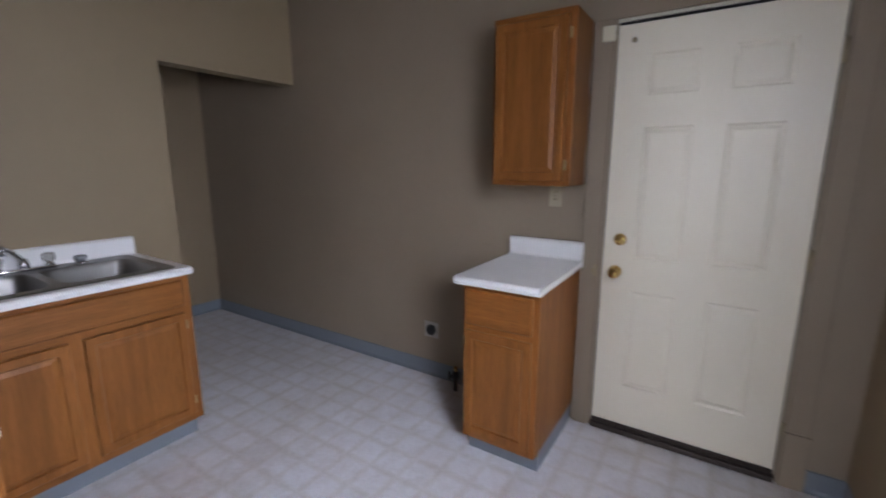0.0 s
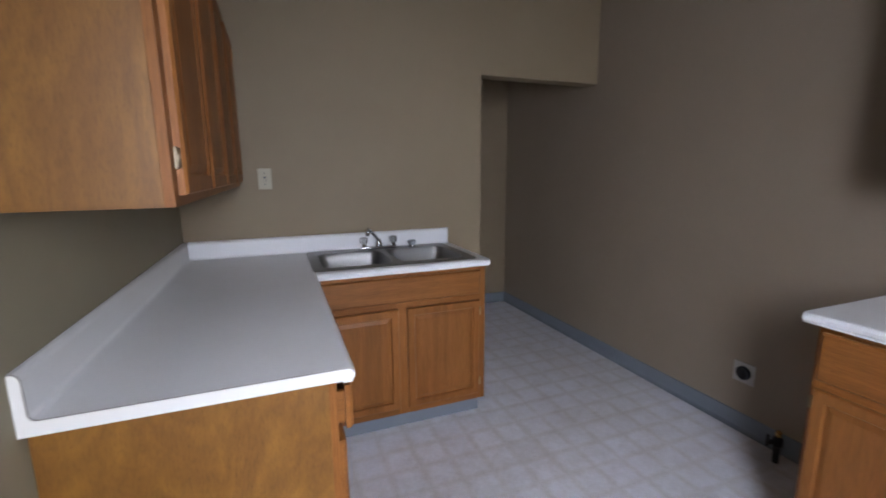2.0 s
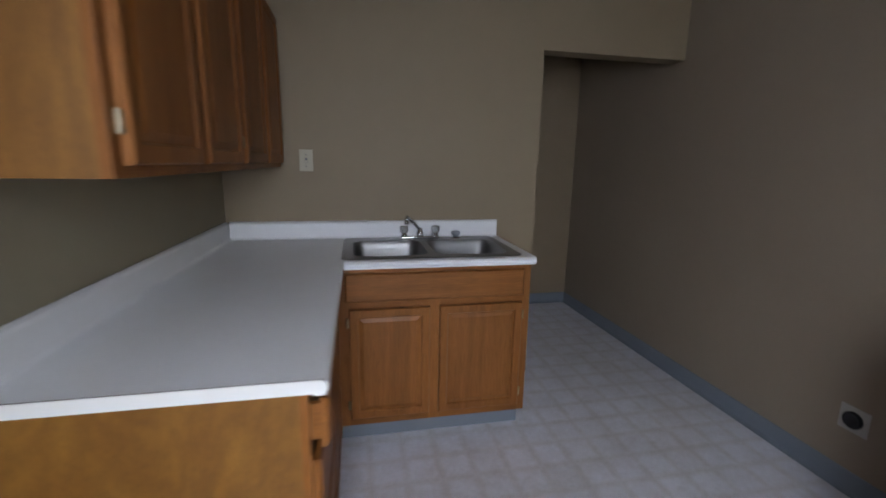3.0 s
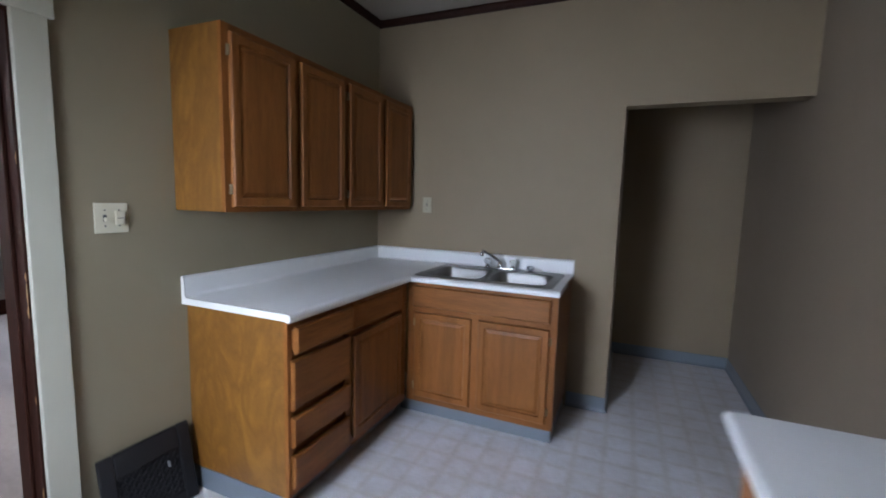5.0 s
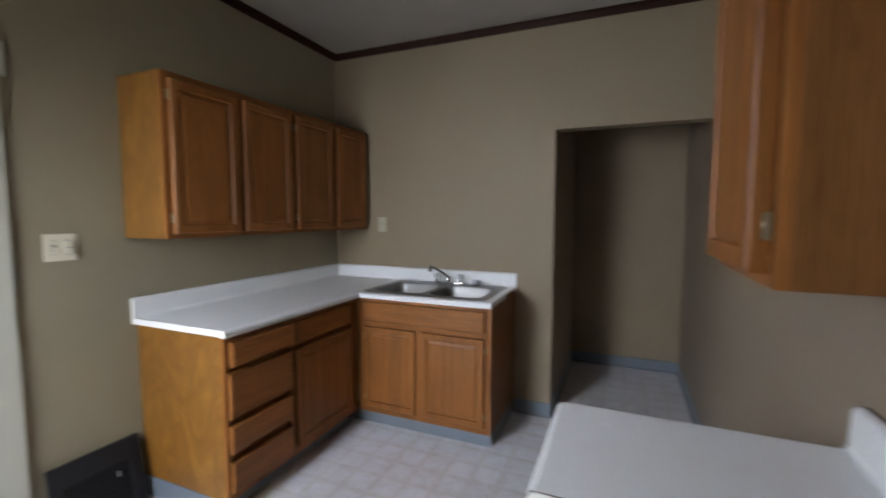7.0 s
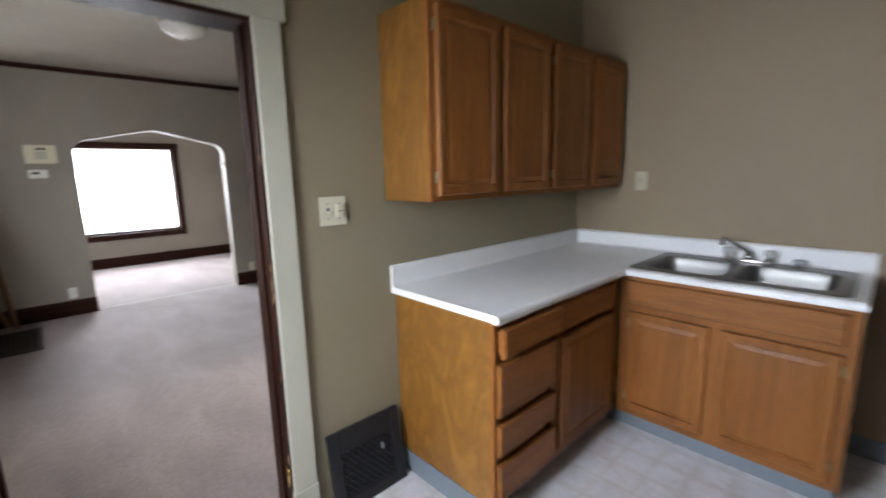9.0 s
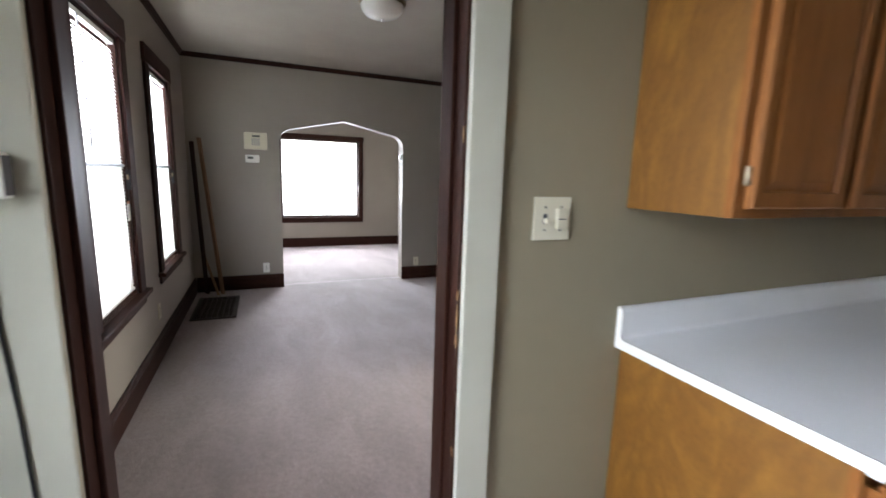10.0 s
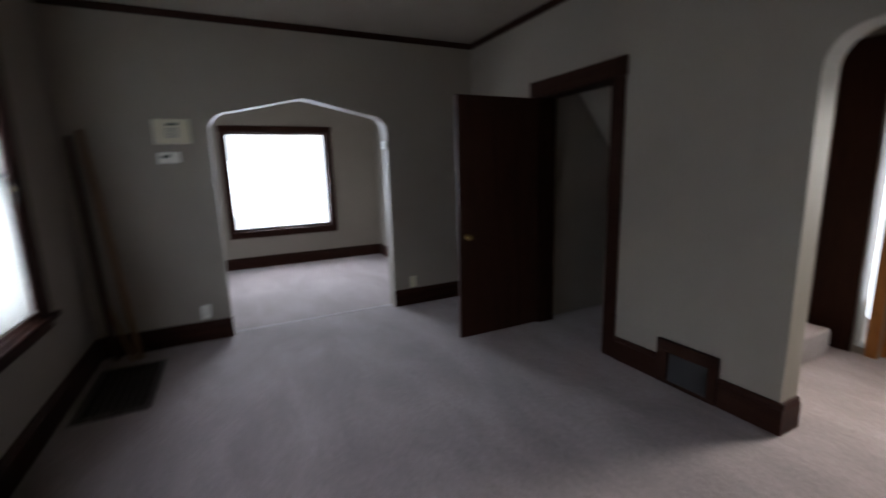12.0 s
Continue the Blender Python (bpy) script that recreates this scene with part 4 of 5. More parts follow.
for x0, x1 in ((0.650, 1.022), (1.068, 1.478)):
    d = part("door", mapped(raised_door(x1 - x0, 0.545), "-y", x0, 0.142, -0.591), OAK_V, sb)
    hinges(d, "-y", x0 - 0.006 if x0 < 1 else x1 + 0.006, (0.21, 0.62), -0.591)
part("toe_kick", box(0.52, 1.505, -0.535, -0.02, 0.0, 0.102), COVE, sb, "blue-grey rubber toe kick")

# worktop in an L, with its rolled front edge and coved splash
ZT = 0.914


def top_profile(depth, splash=True, th=0.021, ins=0.0):
    """(out from the wall, up) outline of a post-formed worktop; th: the splash's thickness, ins: how much smaller an end cap is."""
    zt, d = ZT - ins, depth - ins
    pts = [(0.001, 0.8835), (d - 0.030, 0.8835), (d - 0.030, 0.8795), (d - 0.006, 0.8795)]
    for i in range(5):
        a = radians(-60 + 150 * i / 4)
        pts.append((d - 0.016 + 0.016 * math.cos(a), zt - 0.0155 + 0.016 * math.sin(a)))
    if splash:
        w, top = th - ins, 1.011 - ins
        pts += [(w + 0.015, zt), (w + 0.006, zt + 0.003), (w + 0.001, zt + 0.012), (w, top - 0.014), (w - 0.004, top - 0.005), (w - 0.012, top), (0.001, top)]
    else:
        pts += [(0.001, zt)]
    return pts


wt = thing("worktop", (0.4, -0.6, 0.87), "L-shaped white laminate worktop with rolled edge and splashback", "worktop")
part("worktop_long", extrude_outline(top_profile(0.635), -1.655, -0.0215, "y"), LAMINATE, wt)
prof = [(-0.580, 0.8835)] + [(-d, z) for d, z in top_profile(0.635, False)[1:-1]] + [(-0.580, ZT)]
me1 = extrude_outline(prof, 0.6355, 1.525, "x")
back = [(-d, z) for d, z in top_profile(0.635)[-7:]]
part("worktop_front", me1, LAMINATE, wt)
part("worktop_back", extrude_outline([(-0.001, 0.8835), (-0.050, 0.8835), (-0.050, ZT)] + back, 0.6355, 1.525, "x"), LAMINATE, wt)
part("splash_corner", extrude_outline([(-0.001, ZT + 0.0005), (-0.036, ZT + 0.0005)] + back, 0.022, 0.635, "x"), LAMINATE, wt)
part("worktop_side", box(1.465, 1.525, -0.580, -0.050, 0.8835, ZT), LAMINATE, wt)
part("seam", extrude_outline(top_profile(0.635), -1.6558, -1.655, "y"), SEAM, wt, "thin brown glue line round the end cap")
part("end_cap", extrude_outline(top_profile(0.635, ins=0.0012), -1.6578, -1.6558, "y"), WHITEPL, wt, "white laminate end cap")
part("bare_end", box(1.525, 1.5262, -0.30, -0.06, 0.878, 0.908), RAWWOOD, wt, "bare particleboard end where the cap is missing")

# ---- sink ----
sk = thing("sink", (1.05, -0.31, 0.75), "stainless steel double bowl sink let into the worktop", "sink")


def rounded(x0, x1, y0, y1, r, n=5):
    pts = []
    for cx, cy, a0 in ((x1 - r, y1 - r, 0), (x0 + r, y1 - r, 90), (x0 + r, y0 + r, 180), (x1 - r, y0 + r, 270)):
        for i in range(n + 1):
            a = radians(a0 + 90 * i / n)
            pts.append((cx + r * math.cos(a), cy + r * math.sin(a)))
    return pts


def bowl(x0, x1, y0, y1, depth, top):
    """A pressed bowl with rounded corners and a drain hollow."""
    bm = bmesh.new()
    rings = []
    for d, ins, r in ((0.0, 0.0, 0.06), (0.008, 0.006, 0.056), (0.05, 0.010, 0.055), (depth - 0.03, 0.020, 0.055), (depth - 0.006, 0.034, 0.05), (depth, 0.06, 0.045)):
        rings.append([bm.verts.new((x, y, top - d)) for x, y in rounded(x0 + ins, x1 - ins, y0 + ins, y1 - ins, r)])
    for a, b in zip(rings, rings[1:]):
        for i in range(len(a)):
            bm.faces.new((a[i], a[(i + 1) % len(a)], b[(i + 1) % len(b)], b[i]))
    bm.faces.new(rings[-1])
    bmesh.ops.recalc_face_normals(bm, faces=bm.faces[:])
    bmesh.ops.reverse_faces(bm, faces=bm.faces[:])
    return bm


B1, B2 = (0.672, 1.030, -0.540, -0.150), (1.065, 1.425, -0.540, -0.150)
ZS = ZT + 0.005
rim = bmesh.new()
outer = [rim.verts.new((x, y, ZT + 0.0005)) for x, y in rounded(0.622, 1.478, -0.592, -0.040, 0.04)]
lip = [rim.verts.new((x, y, ZS)) for x, y in rounded(0.628, 1.472, -0.586, -0.046, 0.038)]
for i in range(len(outer)):
    rim.faces.new((outer[i], outer[(i + 1) % len(outer)], lip[(i + 1) % len(lip)], lip[i]))
edges = [rim.edges.get((lip[i], lip[(i + 1) % len(lip)])) for i in range(len(lip))]
for b in (B1, B2):
    ring = [rim.verts.new((x, y, ZS)) for x, y in rounded(*b, 0.06)]
    edges += [rim.edges.new((ring[i], ring[(i + 1) % len(ring)])) for i in range(len(ring))]
bmesh.ops.triangle_fill(rim, edges=edges, use_beauty=True, use_dissolve=False)
bmesh.ops.recalc_face_normals(rim, faces=rim.faces[:])
part("rim", rim, STEEL, sk)
for b in (B1, B2):
    k = part("bowl", bowl(*b, 0.165, ZS), STEEL, sk, smooth=True)
    part("drain", lathe([(0.044, 0.0), (0.044, 0.003), (0.036, 0.004), (0.030, 0.001), (0.0, 0.001)], ((b[0] + b[1]) / 2, -0.345, ZS - 0.1645), "z", 20), CHROME, k, "chrome drain ring", True)

fc = thing("faucet", (1.045, -0.095, ZS), "chrome two-handle faucet with clear acrylic knobs", "faucet")
part("deck_plate", box(0.935, 1.155, -0.118, -0.072, ZS, ZS + 0.016, 0.006, 3), CHROME, fc, smooth=True)
part("spout_base", lathe([(0.021, 0.0), (0.021, 0.02), (0.017, 0.03), (0.014, 0.045), (0.0, 0.05)], (1.045, -0.095, ZS + 0.012), "z", 20), CHROME, fc, smooth=True)
pts = [(1.045, -0.095, ZS + 0.05)] + [(1.045 - 0.085 * t, -0.095 - 0.12 * t, ZS + 0.05 + 0.105 * t - 0.018 * t * t) for t in (0.15, 0.35, 0.6, 0.85)] + \
      [(0.957, -0.219, ZS + 0.138), (0.954, -0.224, ZS + 0.118)]
part("spout", tube(pts, 0.0095), CHROME, fc, smooth=True)
part("aerator", rod((0.954, -0.224, ZS + 0.120), (0.9535, -0.225, ZS + 0.100), 0.0115, 14), CHROME, fc, smooth=True)
for x in (0.955, 1.135):
    kb = part("handle_base", lathe([(0.018, 0.0), (0.016, 0.010), (0.012, 0.016), (0.0, 0.017)], (x, -0.095, ZS + 0.015), "z", 18), CHROME, fc, smooth=True)
    prof = [(0.012, 0.016), (0.021, 0.020), (0.0245, 0.032), (0.0245, 0.048), (0.020, 0.056), (0.0, 0.058)]
    part("knob", lathe(prof, (x, -0.095, ZS + 0.016), "z", 10), ACRYLIC, kb, "clear faceted acrylic knob")
sp = thing("sink_sprayer", (1.255, -0.095, ZS), "chrome side sprayer in its holder on the sink", "faucet")
part("holder", lathe([(0.026, 0.0), (0.025, 0.006), (0.017, 0.012), (0.0, 0.013)], (1.255, -0.095, ZS), "z", 18), CHROME, sp, smooth=True)
part("head", lathe([(0.013, 0.012), (0.026, 0.020), (0.027, 0.034), (0.018, 0.040), (0.0, 0.041)], (1.255, -0.095, ZS), "z", 18), ZINC, sp, smooth=True)

# ---- wall cabinets ----


def wall_unit(face, u0, u1, wall, doors, label, group, side):
    """A wall cabinet 0.305 deep; doors: (start, end, hinge at start?) in world along the wall."""
    z0, z1 = 1.308, 2.062
    c = thing("wall_cabinet", (wall + side * 0.15, (u0 + u1) / 2, z0), label, "cabinet", group)
    # the narrow unit's thicker door stands a little off its frame
    deep, off, thick = (0.305, 0.001, 0.019) if side > 0 else (0.285, 0.003, 0.030)
    f0, f1 = wall + side * (deep - 0.019), wall + side * deep
    a = min(wall + side * 0.003, f0), max(wall + side * 0.003, f0)
    part("side_panel", box(*a, u0 + 0.001, u0 + 0.014, z0, z1), PLY if side > 0 else OAK_SMEARED, c)
    part("side_panel", box(*a, u1 - 0.014, u1 - 0.001, z0, z1), PLY if side > 0 else OAK_V, c)
    part("bottom", box(*a, u0 + 0.014, u1 - 0.014, z0 + 0.012, z0 + 0.026), PLY, c)
    part("top", box(*a, u0 + 0.014, u1 - 0.014, z1 - 0.014, z1), PLY, c)
    b = min(f0, f1), max(f0, f1)
    edges = [u0 + 0.001] + [e for d in doors for e in d[:2]] + [u1 - 0.001]
    for i in range(0, len(edges), 2):
        lo, hi = edges[i] - (0.008 if i else 0), edges[i + 1] + (0.008 if i + 2 < len(edges) else 0)
        part("stile", box(*b, lo, hi, z0, z1, 0.001), OAK_V, c)
    for d in doors:
        part("rail", box(*b, d[0] + 0.008, d[1] - 0.008, z0, z0 + 0.038), OAK_Y, c)
        part("rail", box(*b, d[0] + 0.008, d[1] - 0.008, z1 - 0.048, z1), OAK_Y, c)
        dd = part("door", mapped(raised_door(d[1] - d[0], 0.70, thick), face, d[0] if face == "+x" else d[1], z0 + 0.022, f1 + side * off), OAK_V, c)
        hinges(dd, face, d[0] - 0.006 if d[2] else d[1] + 0.006, (z0 + 0.095, z0 + 0.65), f1 + side * off)
    return c


wall_unit("+x", -1.668, -0.852, 0.0, [(-1.635, -1.275, True), (-1.228, -0.880, False)], "honey oak wall cabinet with two raised panel doors", "west wall cabinets", 1)
wall_unit("+x", -0.850, -0.034, 0.0, [(-0.825, -0.470, True), (-0.415, -0.060, False)], "honey oak wall cabinet with two raised panel doors", "west wall cabinets", 1)
wall_unit("-x", -2.194, -1.806, XE, [(-2.165, -1.830, True)], "narrow honey oak wall cabinet with paint smears on its side", "east wall cabinets", -1)

# ---- small base cabinet beside the back door ----
sc = thing("base_cabinet", (2.39, -2.0, 0), "narrow honey oak base cabinet with a drawer over a door", "cabinet", "base cabinets")
part("body", box(XE - 0.566, XE - 0.004, -2.192, -1.825, 0.102, 0.881), OAK_V, sc)
part("cavity", box(XE - 0.570, XE - 0.566, -2.15, -1.855, 0.15, 0.84), OAK_Y, sc)
part("stile", box(XE - 0.585, XE - 0.566, -2.192, -2.150, 0.102, 0.881, 0.001), OAK_V, sc)
part("stile", box(XE - 0.585, XE - 0.566, -1.855, -1.825, 0.102, 0.881, 0.001), OAK_V, sc)
for z0, z1 in ((0.84, 0.881), (0.655, 0.69), (0.102, 0.15)):
    part("rail", box(XE - 0.585, XE - 0.566, -2.15, -1.855, z0, z1), OAK_Y, sc)
part("drawer_front", mapped(slab_front(0.325, 0.165), "-x", -1.840, 0.685, XE - 0.586), OAK_Y, sc)
d = part("door", mapped(raised_door(0.325, 0.520), "-x", -1.840, 0.135, XE - 0.586), OAK_V, sc)
hinges(d, "-x", -1.834, (0.20, 0.60), XE - 0.586)
part("toe_kick", box(XE - 0.520, XE - 0.02, -2.190, -1.827, 0.0, 0.102), COVE, sc, "blue-grey rubber toe kick")
sw = thing("worktop", (2.36, -2.0, 0.87), "short white laminate worktop with splashback", "worktop")
part("slab", extrude_outline([(XE - p, q) for p, q in top_profile(0.645, th=0.03)], -2.209, -1.803, "y"), LAMINATE, sw)
part("seam", extrude_outline([(XE - p, q) for p, q in top_profile(0.645, th=0.03)], -2.2105, -2.209, "y"), SEAM, sw, "thin brown glue line round the end cap")
part("end_cap", extrude_outline([(XE - p, q) for p, q in top_profile(0.645, th=0.03, ins=0.0018)], -2.2125, -2.2105, "y"), WHITEPL, sw, "white laminate end cap")
part("caulk", box(XE - 0.007, XE - 0.0005, -2.212, -1.803, 1.0112, 1.0138), SEAM, sw, "dark dried caulk along the wall")


# ---- switches and outlets ----
def plate(name, face, u, z, n, w, h, label, toggles=(), sockets=(), material=PLATE, rocker=None):
    p = thing(name, {"+x": (n, u, z), "-x": (n, u, z), "-y": (u, n, z), "+y": (u, n, z)}[face], label, "switch" if toggles else "outlet", "")
    bm = box(-w / 2, w / 2, 0.0005, 0.006, -h / 2, h / 2, 0.002)
    part("cover", mapped(bm, face, u, z, n), material, p)
    for a in toggles:
        t = part("toggle_slot", mapped(box(a - 0.006, a + 0.006, 0.006, 0.0072, -0.013, 0.013), face, u, z, n), DULLED, p)
        part("toggle", mapped(box(a - 0.0045, a + 0.0045, 0.006, 0.022, -0.012, 0.002, 0.0015), face, u, z, n), material, t)
    for a, b in sockets:
        s = part("socket", mapped(box(a - 0.016, a + 0.016, 0.006, 0.008, b - 0.014, b + 0.014, 0.001), face, u, z, n), material, p)
        part("slots", mapped(box(a - 0.007, a - 0.004, 0.008, 0.0083, b - 0.004, b + 0.006), face, u, z, n), VOID, s)
        part("slots", mapped(box(a + 0.004, a + 0.007, 0.008, 0.0083, b - 0.004, b + 0.006), face, u, z, n), VOID, s)
    if rocker is not None:
        k = part("rocker", mapped(box(rocker - 0.016, rocker + 0.016, 0.006, 0.016, -0.027, 0.027, 0.002), face, u, z, n), material, p)
        part("groove", mapped(box(rocker - 0.012, rocker + 0.012, 0.016, 0.0166, -0.002, 0.001), face, u, z, n), DULLED, k)
    gangs = [0.0] if rocker is None else [*toggles, rocker]
    for a in gangs:
        for b in ((-0.030, 0.030) if toggles else (0.0,)):
            part("screw", mapped(box(a - 0.0028, a + 0.0028, 0.006, 0.0068, b - 0.0028, b + 0.0028), face, u, z, n), DULLED, p)
    return p


plate("outlet_plate", "-y", 0.432, 1.344, 0.0, 0.070, 0.115, "darker ivory switch plate on the wall over the worktop", toggles=(0.0,), material=PLATE_DIM)
plate("switch_plate", "+x", -1.926, 1.279, 0.0, 0.118, 0.115, "ivory double plate with a toggle and a rocker switch", toggles=(-0.024,), rocker=0.026)
plate("outlet_plate", "-x", -2.045, 1.245, XE, 0.070, 0.115, "darker ivory outlet plate under the narrow wall cabinet", sockets=((0, -0.02), (0, 0.02)), material=PLATE_DIM)
plate("outlet_plate", "+x", -2.63, 0.245, XD, 0.070, 0.115, "white outlet plate above the baseboard", sockets=((0, -0.02), (0, 0.02)), material=WHITEPL)
plate("outlet_plate", "+x", -0.765, 0.235, XD, 0.070, 0.115, "ivory outlet plate above the baseboard", sockets=((0, -0.02), (0, 0.02)))

plate("outlet_plate", "+y", -2.66, 0.33, YSD, 0.070, 0.115, "ivory outlet plate on the wall between the windows", sockets=((0, -0.02), (0, 0.02)), material=PLATE_DIM)

so = thing("range_outlet", (XE, -1.245, 0.32), "round black range outlet on a steel plate", "outlet")
part("cover", mapped(box(-0.055, 0.055, 0.0005, 0.005, -0.055, 0.055, 0.002), "-x", -1.245, 0.325, XE), mat("grey_painted_steel", (0.33, 0.31, 0.28), 0.5), so)
part("socket", lathe([(0.036, 0.0), (0.036, -0.010), (0.030, -0.014), (0.026, -0.010), (0.0, -0.009)], (XE - 0.005, -1.245, 0.325), "x", 20), IRON, so, "round black socket", True)
gx, gy = XE - 0.095, -1.490
gv = thing("gas_valve", (gx, gy, 0), "stub of dark gas pipe with a brass valve at the floor", "valve")
part("pipe", rod((gx, gy, 0.0), (gx, gy, 0.085), 0.014, 12), IRON, gv, smooth=True)
part("fitting", lathe([(0.014, 0.0), (0.022, 0.008), (0.022, 0.040), (0.015, 0.050), (0.0, 0.051)], (gx, gy, 0.080), "z", 12), IRON, gv, smooth=True)
part("elbow", rod((gx, gy, 0.105), (gx - 0.045, gy + 0.02, 0.105), 0.011, 12), IRON, gv, smooth=True)
part("outlet", lathe([(0.010, 0.0), (0.013, 0.006), (0.013, 0.028), (0.008, 0.034), (0.0, 0.035)], (gx, gy, 0.128), "z", 10), BRASS, gv, smooth=True)
part("lever", box(gx - 0.050, gx - 0.042, gy + 0.010, gy + 0.024, 0.085, 0.145, 0.003), IRON, gv, "dark lever handle")

# ---- cast iron register leaning on the kitchen wall ----
rg = thing("wall_register", (0.05, -1.85, 0), "black cast iron wall register standing against the wall", "vent")
u0, u1, hh = -2.045, -1.675, 0.345
lean = lambda z: 0.075 - 0.06 * z / hh


def leaned(bm):
    for v in bm.verts:
        v.co.x += lean(v.co.z)
    return bm


part("backing", leaned(box(0.001, 0.005, u0 + 0.01, u1 - 0.01, 0.0, hh - 0.01)), VOID, rg)
fm, ft = 0.055, 0.095
part("frame", leaned(box(0.0, 0.020, u0, u0 + fm, 0.0, hh, 0.006)), IRON, rg)
part("frame", leaned(box(0.0, 0.020, u1 - fm, u1, 0.0, hh, 0.006)), IRON, rg)
part("frame", leaned(box(0.0, 0.020, u0 + fm, u1 - fm, hh - ft, hh, 0.006)), IRON, rg)
part("frame", leaned(box(0.0, 0.020, u0 + fm, u1 - fm, 0.0, 0.055, 0.006)), IRON, rg)
for i in range(9):
    for j in range(6):
        y, z = u0 + fm + 0.016 + i * 0.0285, 0.072 + j * 0.0325
        bm = bmesh.new()
        add_box(bm, 0.006, 0.014, y - 0.0190, y + 0.0190, z - 0.0035, z + 0.0035)
        add_box(bm, 0.006, 0.014, y - 0.0035, y + 0.0035, z - 0.0190, z + 0.0190)
        bmesh.ops.rotate(bm, verts=bm.verts[:], cent=(0.01, y, z), matrix=Matrix.Rotation(radians(45), 3, "X"))
        part("lattice", leaned(bm), IRON, rg)
part("damper_lever", leaned(box(0.014, 0.026, u1 - fm - 0.06, u1 - fm - 0.052, 0.19, 0.215, 0.002)), ZINC, rg, "small worn metal lever")

# ---- dining room ----
# closet door, folded back into the room, and its casing
trim("trim_casing_10", box(CL[1], CL[1] + 0.095, YN - 0.020, YN, 0, 1.90, 0.004), DARKWOOD_V, "dark stained closet door casing")
trim("trim_casing_11", box(CL[0] - 0.095, CL[0], YN - 0.020, YN, 0, 1.90, 0.004), DARKWOOD_V, "dark stained closet door casing")
trim("trim_casing_12", box(CL[0] - 0.105, CL[1] + 0.105, YN - 0.023, YN, 1.90, 2.02, 0.004), DARKWOOD_X, "dark stained closet head casing")
trim("trim_jamb_7", box(CL[1] - 0.02, CL[1], YN - 0.004, YN + 0.152, 0, CL[3]), DARKWOOD_V, "dark stained closet jamb")
trim("trim_jamb_8", box(CL[0], CL[0] + 0.02, YN - 0.004, YN + 0.152, 0, CL[3]), DARKWOOD_V, "dark stained closet jamb")
trim("trim_jamb_9", box(CL[0] + 0.02, CL[1] - 0.02, YN - 0.004, YN + 0.152, CL[3] - 0.02, CL[3]), DARKWOOD_X, "dark stained closet head jamb")
bm = box(0, 0.755, 0, 0.036, 0, 1.865, 0.003)
cd = structure("door_2", mapped(bm, "+x", -0.812, 0.018, -3.352), DARKWOOD_V, "dark stained flush closet door, standing wide open", "door")
prof = [(0.026, 0.0), (0.026, 0.006), (0.010, 0.010), (0.010, 0.03), (0.023, 0.038), (0.026, 0.05), (0.018, 0.06), (0.0, 0.062)]
part("door_knob", lathe(prof, (-3.316, -0.745, 0.83), "x", 18), BRASS, cd, "brass knob", True)
part("door_knob", lathe([(r, -h) for r, h in prof], (-3.352, -0.745, 0.83), "x", 18), BRASS, cd, "brass knob", True)
for z in (0.22, 1.62):
    part("hinge", rod((-3.333, YN - 0.030, z - 0.04), (-3.333, YN - 0.030, z + 0.04), 0.007, 10), ANTIQUE, cd, smooth=True)

# return-air grille in the baseboard
gr = thing("return_grille", (-1.96, YN, 0), "dark wooden framed return grille with dull metal louvres", "vent")
gx0, gx1, gz = -2.15, -1.775, 0.28
part("frame", box(gx0, gx1, YN - 0.030, YN - 0.001, gz - 0.075, gz, 0.004), DARKWOOD_X, gr)
part("frame", box(gx0, gx1, YN - 0.030, YN - 0.001, 0.0, 0.022, 0.004), DARKWOOD_X, gr)
part("frame", box(gx0, gx0 + 0.075, YN - 0.030, YN - 0.001, 0.022, gz - 0.075, 0.003), DARKWOOD_V, gr)
part("frame", box(gx1 - 0.05, gx1, YN - 0.030, YN - 0.001, 0.022, gz - 0.075, 0.003), DARKWOOD_V, gr)
part("backing", box(gx0 + 0.075, gx1 - 0.05, YN - 0.005, YN - 0.002, 0.022, gz - 0.075), VOID, gr)
for i in range(11):
    x = gx0 + 0.085 + i * 0.0235
    part("louvre", box(x, x + 0.009, YN - 0.022, YN - 0.006, 0.022, gz - 0.075, 0.001), DULLED, gr)

# floor register by the corner
fr = thing("floor_register", (-3.75, -3.12, 0), "dark brown metal floor register let into the carpet", "vent")
rx0, rx1, ry0, ry1 = -4.12, -3.37, -3.30, -2.91
for b in ((rx0, rx1, ry0, ry0 + 0.04), (rx0, rx1, ry1 - 0.04, ry1), (rx0, rx0 + 0.04, ry0 + 0.04, ry1 - 0.04), (rx1 - 0.04, rx1, ry0 + 0.04, ry1 - 0.04)):
    part("frame", box(*b, 0.0, 0.012, 0.003), RUBBER, fr)
part("backing", box(rx0 + 0.04, rx1 - 0.04, ry0 + 0.04, ry1 - 0.04, 0.0, 0.002), VOID, fr)
for i in range(26):
    x = rx0 + 0.05 + i * 0.0255
    part("bar", box(x, x + 0.009, ry0 + 0.04, ry1 - 0.04, 0.002, 0.009), RUBBER, fr)
for i in range(6):
    y = ry0 + 0.08 + i * 0.046
    part("cross_bar", box(rx0 + 0.04, rx1 - 0.04, y, y + 0.007, 0.002, 0.0085), RUBBER, fr)

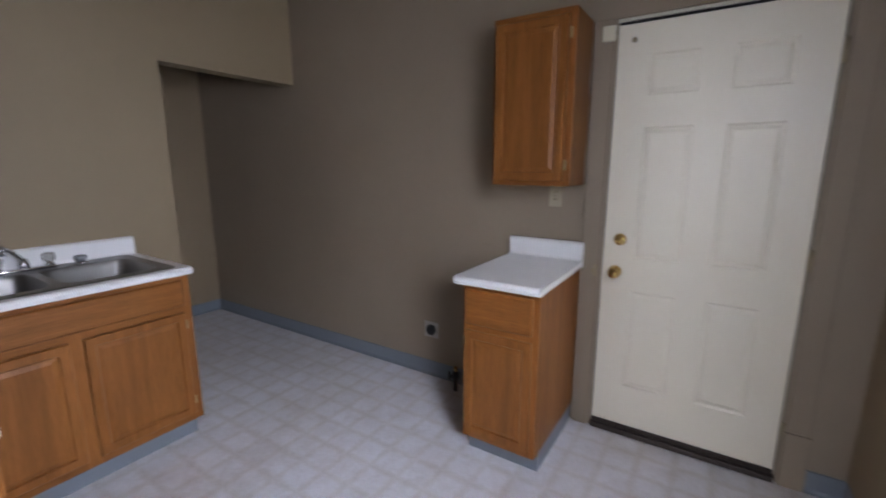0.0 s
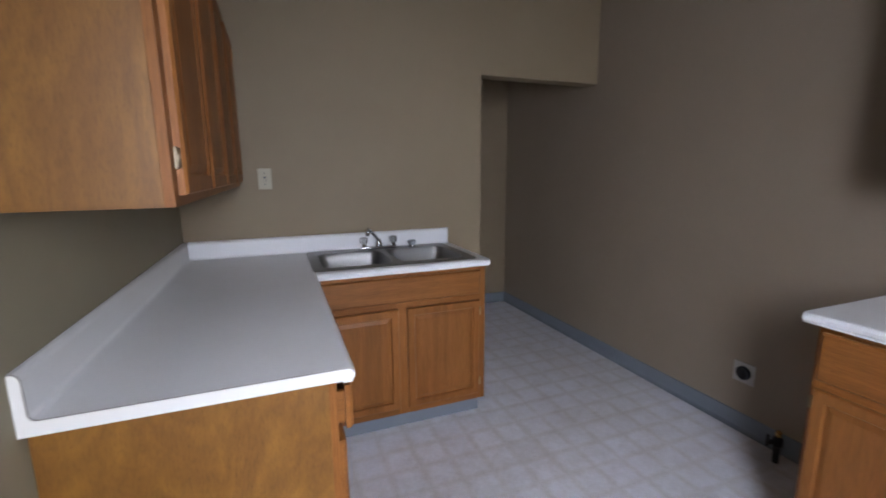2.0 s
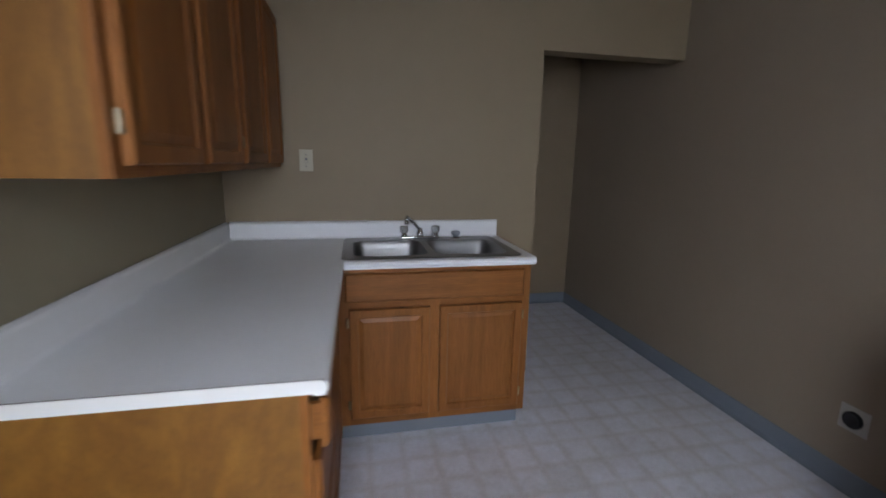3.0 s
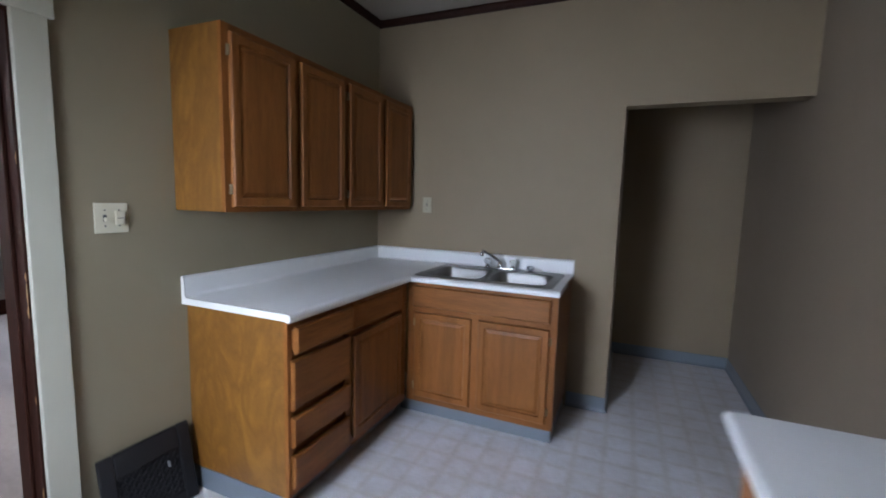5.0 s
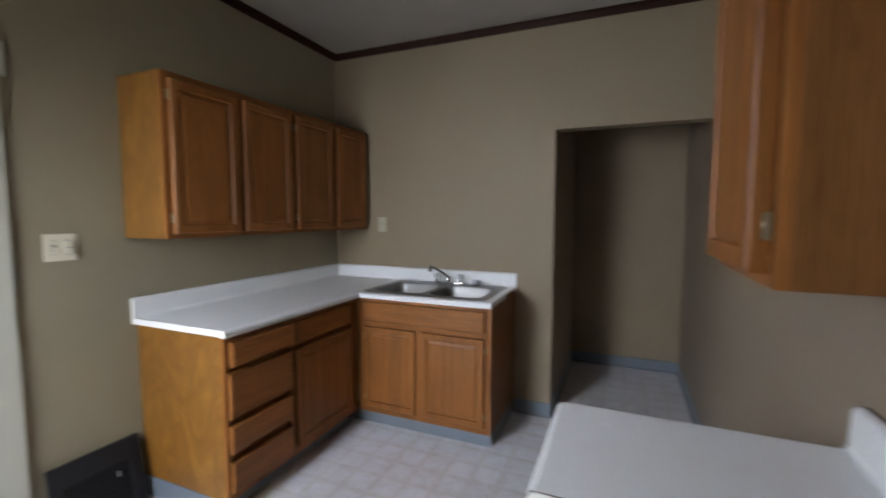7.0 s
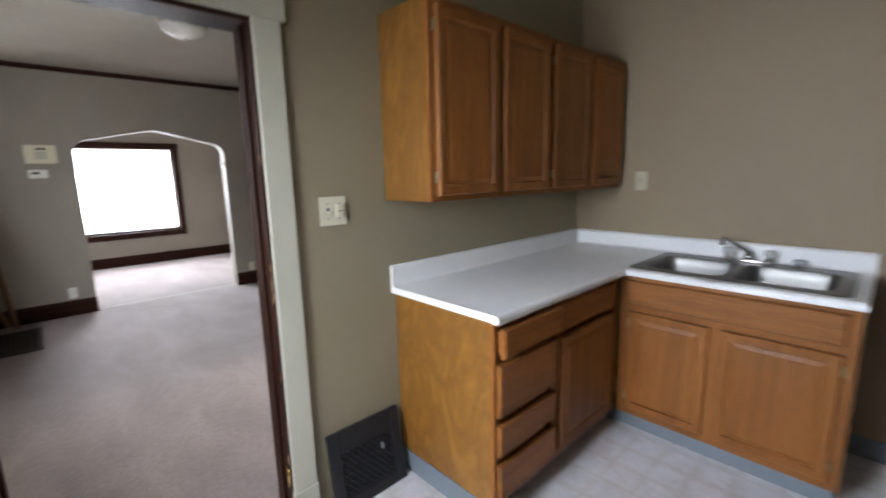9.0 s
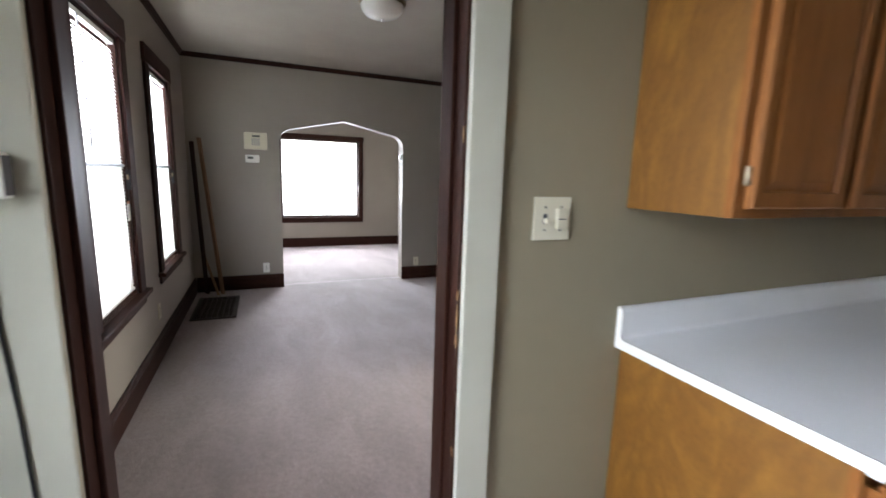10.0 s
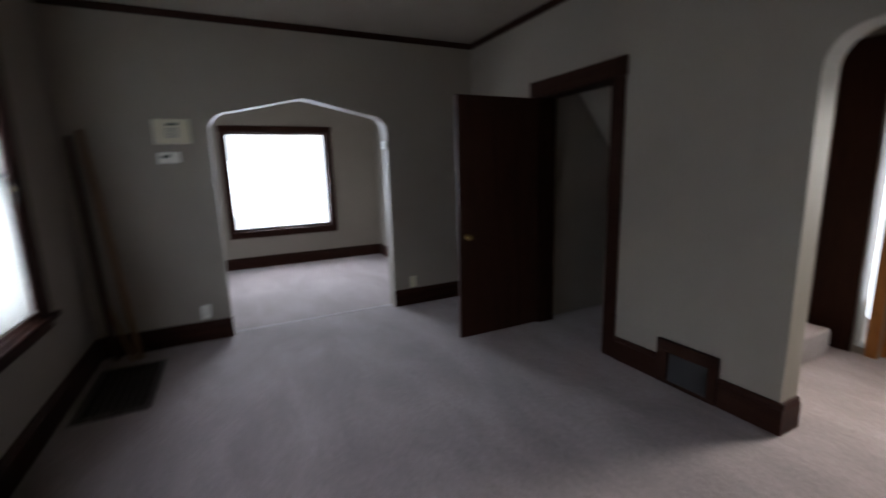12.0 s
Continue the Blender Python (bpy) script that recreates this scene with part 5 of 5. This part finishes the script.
# boards leaning in the corner
for (bx, by), (tx, ty), top, w, tk, mt, lb in (((-4.27, -3.09), (-4.375, -3.245), 1.70, 0.05, 0.02, RAWWOOD, "long brown wooden lath leaning in the corner"),
                                           ((-4.33, -3.25), (-4.39, -3.318), 1.66, 0.055, 0.018, DARKWOOD_V, "dark stained trim board leaning in the corner"),
                                           ((-4.24, -3.13), (-4.36, -3.26), 0.42, 0.030, 0.015, RAWWOOD, "short old lath leaning in the corner")):
    lb_ob = box(-w / 2, w / 2, -tk / 2, tk / 2, 0, top, 0.002)
    for v in lb_ob.verts:
        f = v.co.z / top
        v.co.x, v.co.y = v.co.x * 0.75 - v.co.y * 0.66 + bx + (tx - bx) * f, v.co.x * 0.66 + v.co.y * 0.75 + by + (ty - by) * f
    tagged(part("wooden_board", lb_ob, mt), lb, "board", "boards in the corner")

# alarm keypad and thermostat
kp = thing("alarm_keypad", (XD, -2.69, 1.60), "ivory alarm keypad with a grey button field on the wall", "keypad")
part("case", mapped(box(0, 0.24, 0.0005, 0.032, 0, 0.185, 0.008), "+x", -2.81, 1.605, XD), PLATE, kp)
part("display", mapped(box(0.085, 0.165, 0.032, 0.0335, 0.135, 0.155), "+x", -2.81, 1.605, XD), mat("grey_display", (0.10, 0.11, 0.10), 0.2), kp, "dark grey display")
for i in range(4):
    for j in range(4):
        part("button", mapped(box(0.078 + i * 0.022, 0.095 + i * 0.022, 0.032, 0.035, 0.045 + j * 0.020, 0.060 + j * 0.020, 0.002), "+x", -2.81, 1.605, XD), mat("grey_button", (0.30, 0.30, 0.28), 0.5) if i + j == 0 else bpy.data.materials["grey_button"], kp)
ts = thing("thermostat", (XD, -2.73, 1.46), "small white thermostat with a grey display", "thermostat")
part("case", mapped(box(0, 0.145, 0.0005, 0.026, 0, 0.085, 0.008), "+x", -2.805, 1.46, XD), WHITEPL, ts)
part("display", mapped(box(0.025, 0.085, 0.026, 0.0275, 0.040, 0.065), "+x", -2.805, 1.46, XD), bpy.data.materials["grey_display"], ts, "grey display")
# low strip across the arch, paler than the carpet
trim("trim_seam", extrude_outline([(XD - 0.115, 0.0), (XD - 0.105, 0.003), (XD - 0.075, 0.004), (XD - 0.062, 0.0)], ARCH[0] + 0.002, ARCH[1] - 0.002, "y"), painted("pale_carpet_seam", (0.33, 0.29, 0.285), (0.42, 0.375, 0.37), rough=0.95, grain=300.0, strength=0.4, blotch=20.0), "pale carpet seam under the arch", "carpet seam")
bl = thing("door_chime", (XD - 0.04, ARCH[1] - 0.012, 1.60), "small white sensor box on the arch jamb", "sensor")
part("case", box(XD - 0.075, XD - 0.025, ARCH[1] - 0.028, ARCH[1] - 0.0005, 1.56, 1.63, 0.004), WHITEPL, bl)
part("cap", box(XD - 0.070, XD - 0.030, ARCH[1] - 0.034, ARCH[1] - 0.028, 1.575, 1.615, 0.002), ZINC, bl)

# ceiling lamp, unlit
lm = thing("ceiling_lamp", (-2.21, -1.82, ZD), "flush ceiling lamp with frosted glass dome, unlit", "lamp")
part("base", lathe([(0.165, 0.0), (0.165, -0.014), (0.150, -0.024), (0.0, -0.025)], (-2.21, -1.82, ZD), "z", 40), ANTIQUE, lm, "tarnished brass base", True)
part("shade", lathe([(0.148, -0.024), (0.150, -0.034), (0.140, -0.062), (0.115, -0.088), (0.075, -0.105), (0.03, -0.112), (0.0, -0.113)], (-2.21, -1.82, ZD), "z", 40), MILK, lm, "frosted glass dome", True)
part("finial", lathe([(0.010, -0.111), (0.011, -0.120), (0.006, -0.128), (0.0, -0.129)], (-2.21, -1.82, ZD), "z", 16), CHROME, lm, smooth=True)

# ---- hall behind the second arch ----
for i in range(3):
    st = structure("stair_%d" % (i + 1), box(-2.30, -1.80 - 0.26 * i, 0.45, 1.28, 0.185 * i, 0.185 * (i + 1), 0.015) if i < 2 else box(-2.30, -2.25, 0.45, 1.28, 0.37, 0.555, 0.01), CARPET, "carpeted stair step", "stairs")
trim("trim_hall_post", box(-2.00, -1.745, 1.425, 1.449, 0.0, 2.1, 0.006), DARKWOOD_V, "dark stained wooden panel beside the front door")
trim("trim_hall_casing", box(-1.665, -1.60, 1.425, 1.449, 0.0, 2.1, 0.006), ORANGEWOOD, "varnished casing of the front door")
fd = structure("door_3", box(-1.593, -1.42, 1.46, 1.50, 0.015, 2.025, 0.003), ORANGEWOOD, "varnished brown wooden front door with a glass light, closed", "door")
part("stile", box(-0.90, -0.797, 1.46, 1.50, 0.015, 2.025, 0.003), ORANGEWOOD, fd)
part("rail", box(-1.42, -0.90, 1.46, 1.50, 1.90, 2.025, 0.003), ORANGEWOOD, fd)
part("panel", box(-1.42, -0.90, 1.465, 1.495, 0.015, 0.98, 0.003), ORANGEWOOD, fd)
g = part("pane", box(-1.42, -0.90, 1.478, 1.482, 0.98, 1.90), GLASS, fd, "clear door glass")
g.visible_shadow = False
part("door_knob", lathe([(r, -h) for r, h in prof], (-1.53, 1.46, 0.88), "y", 18), BRASS, fd, "brass knob", True)
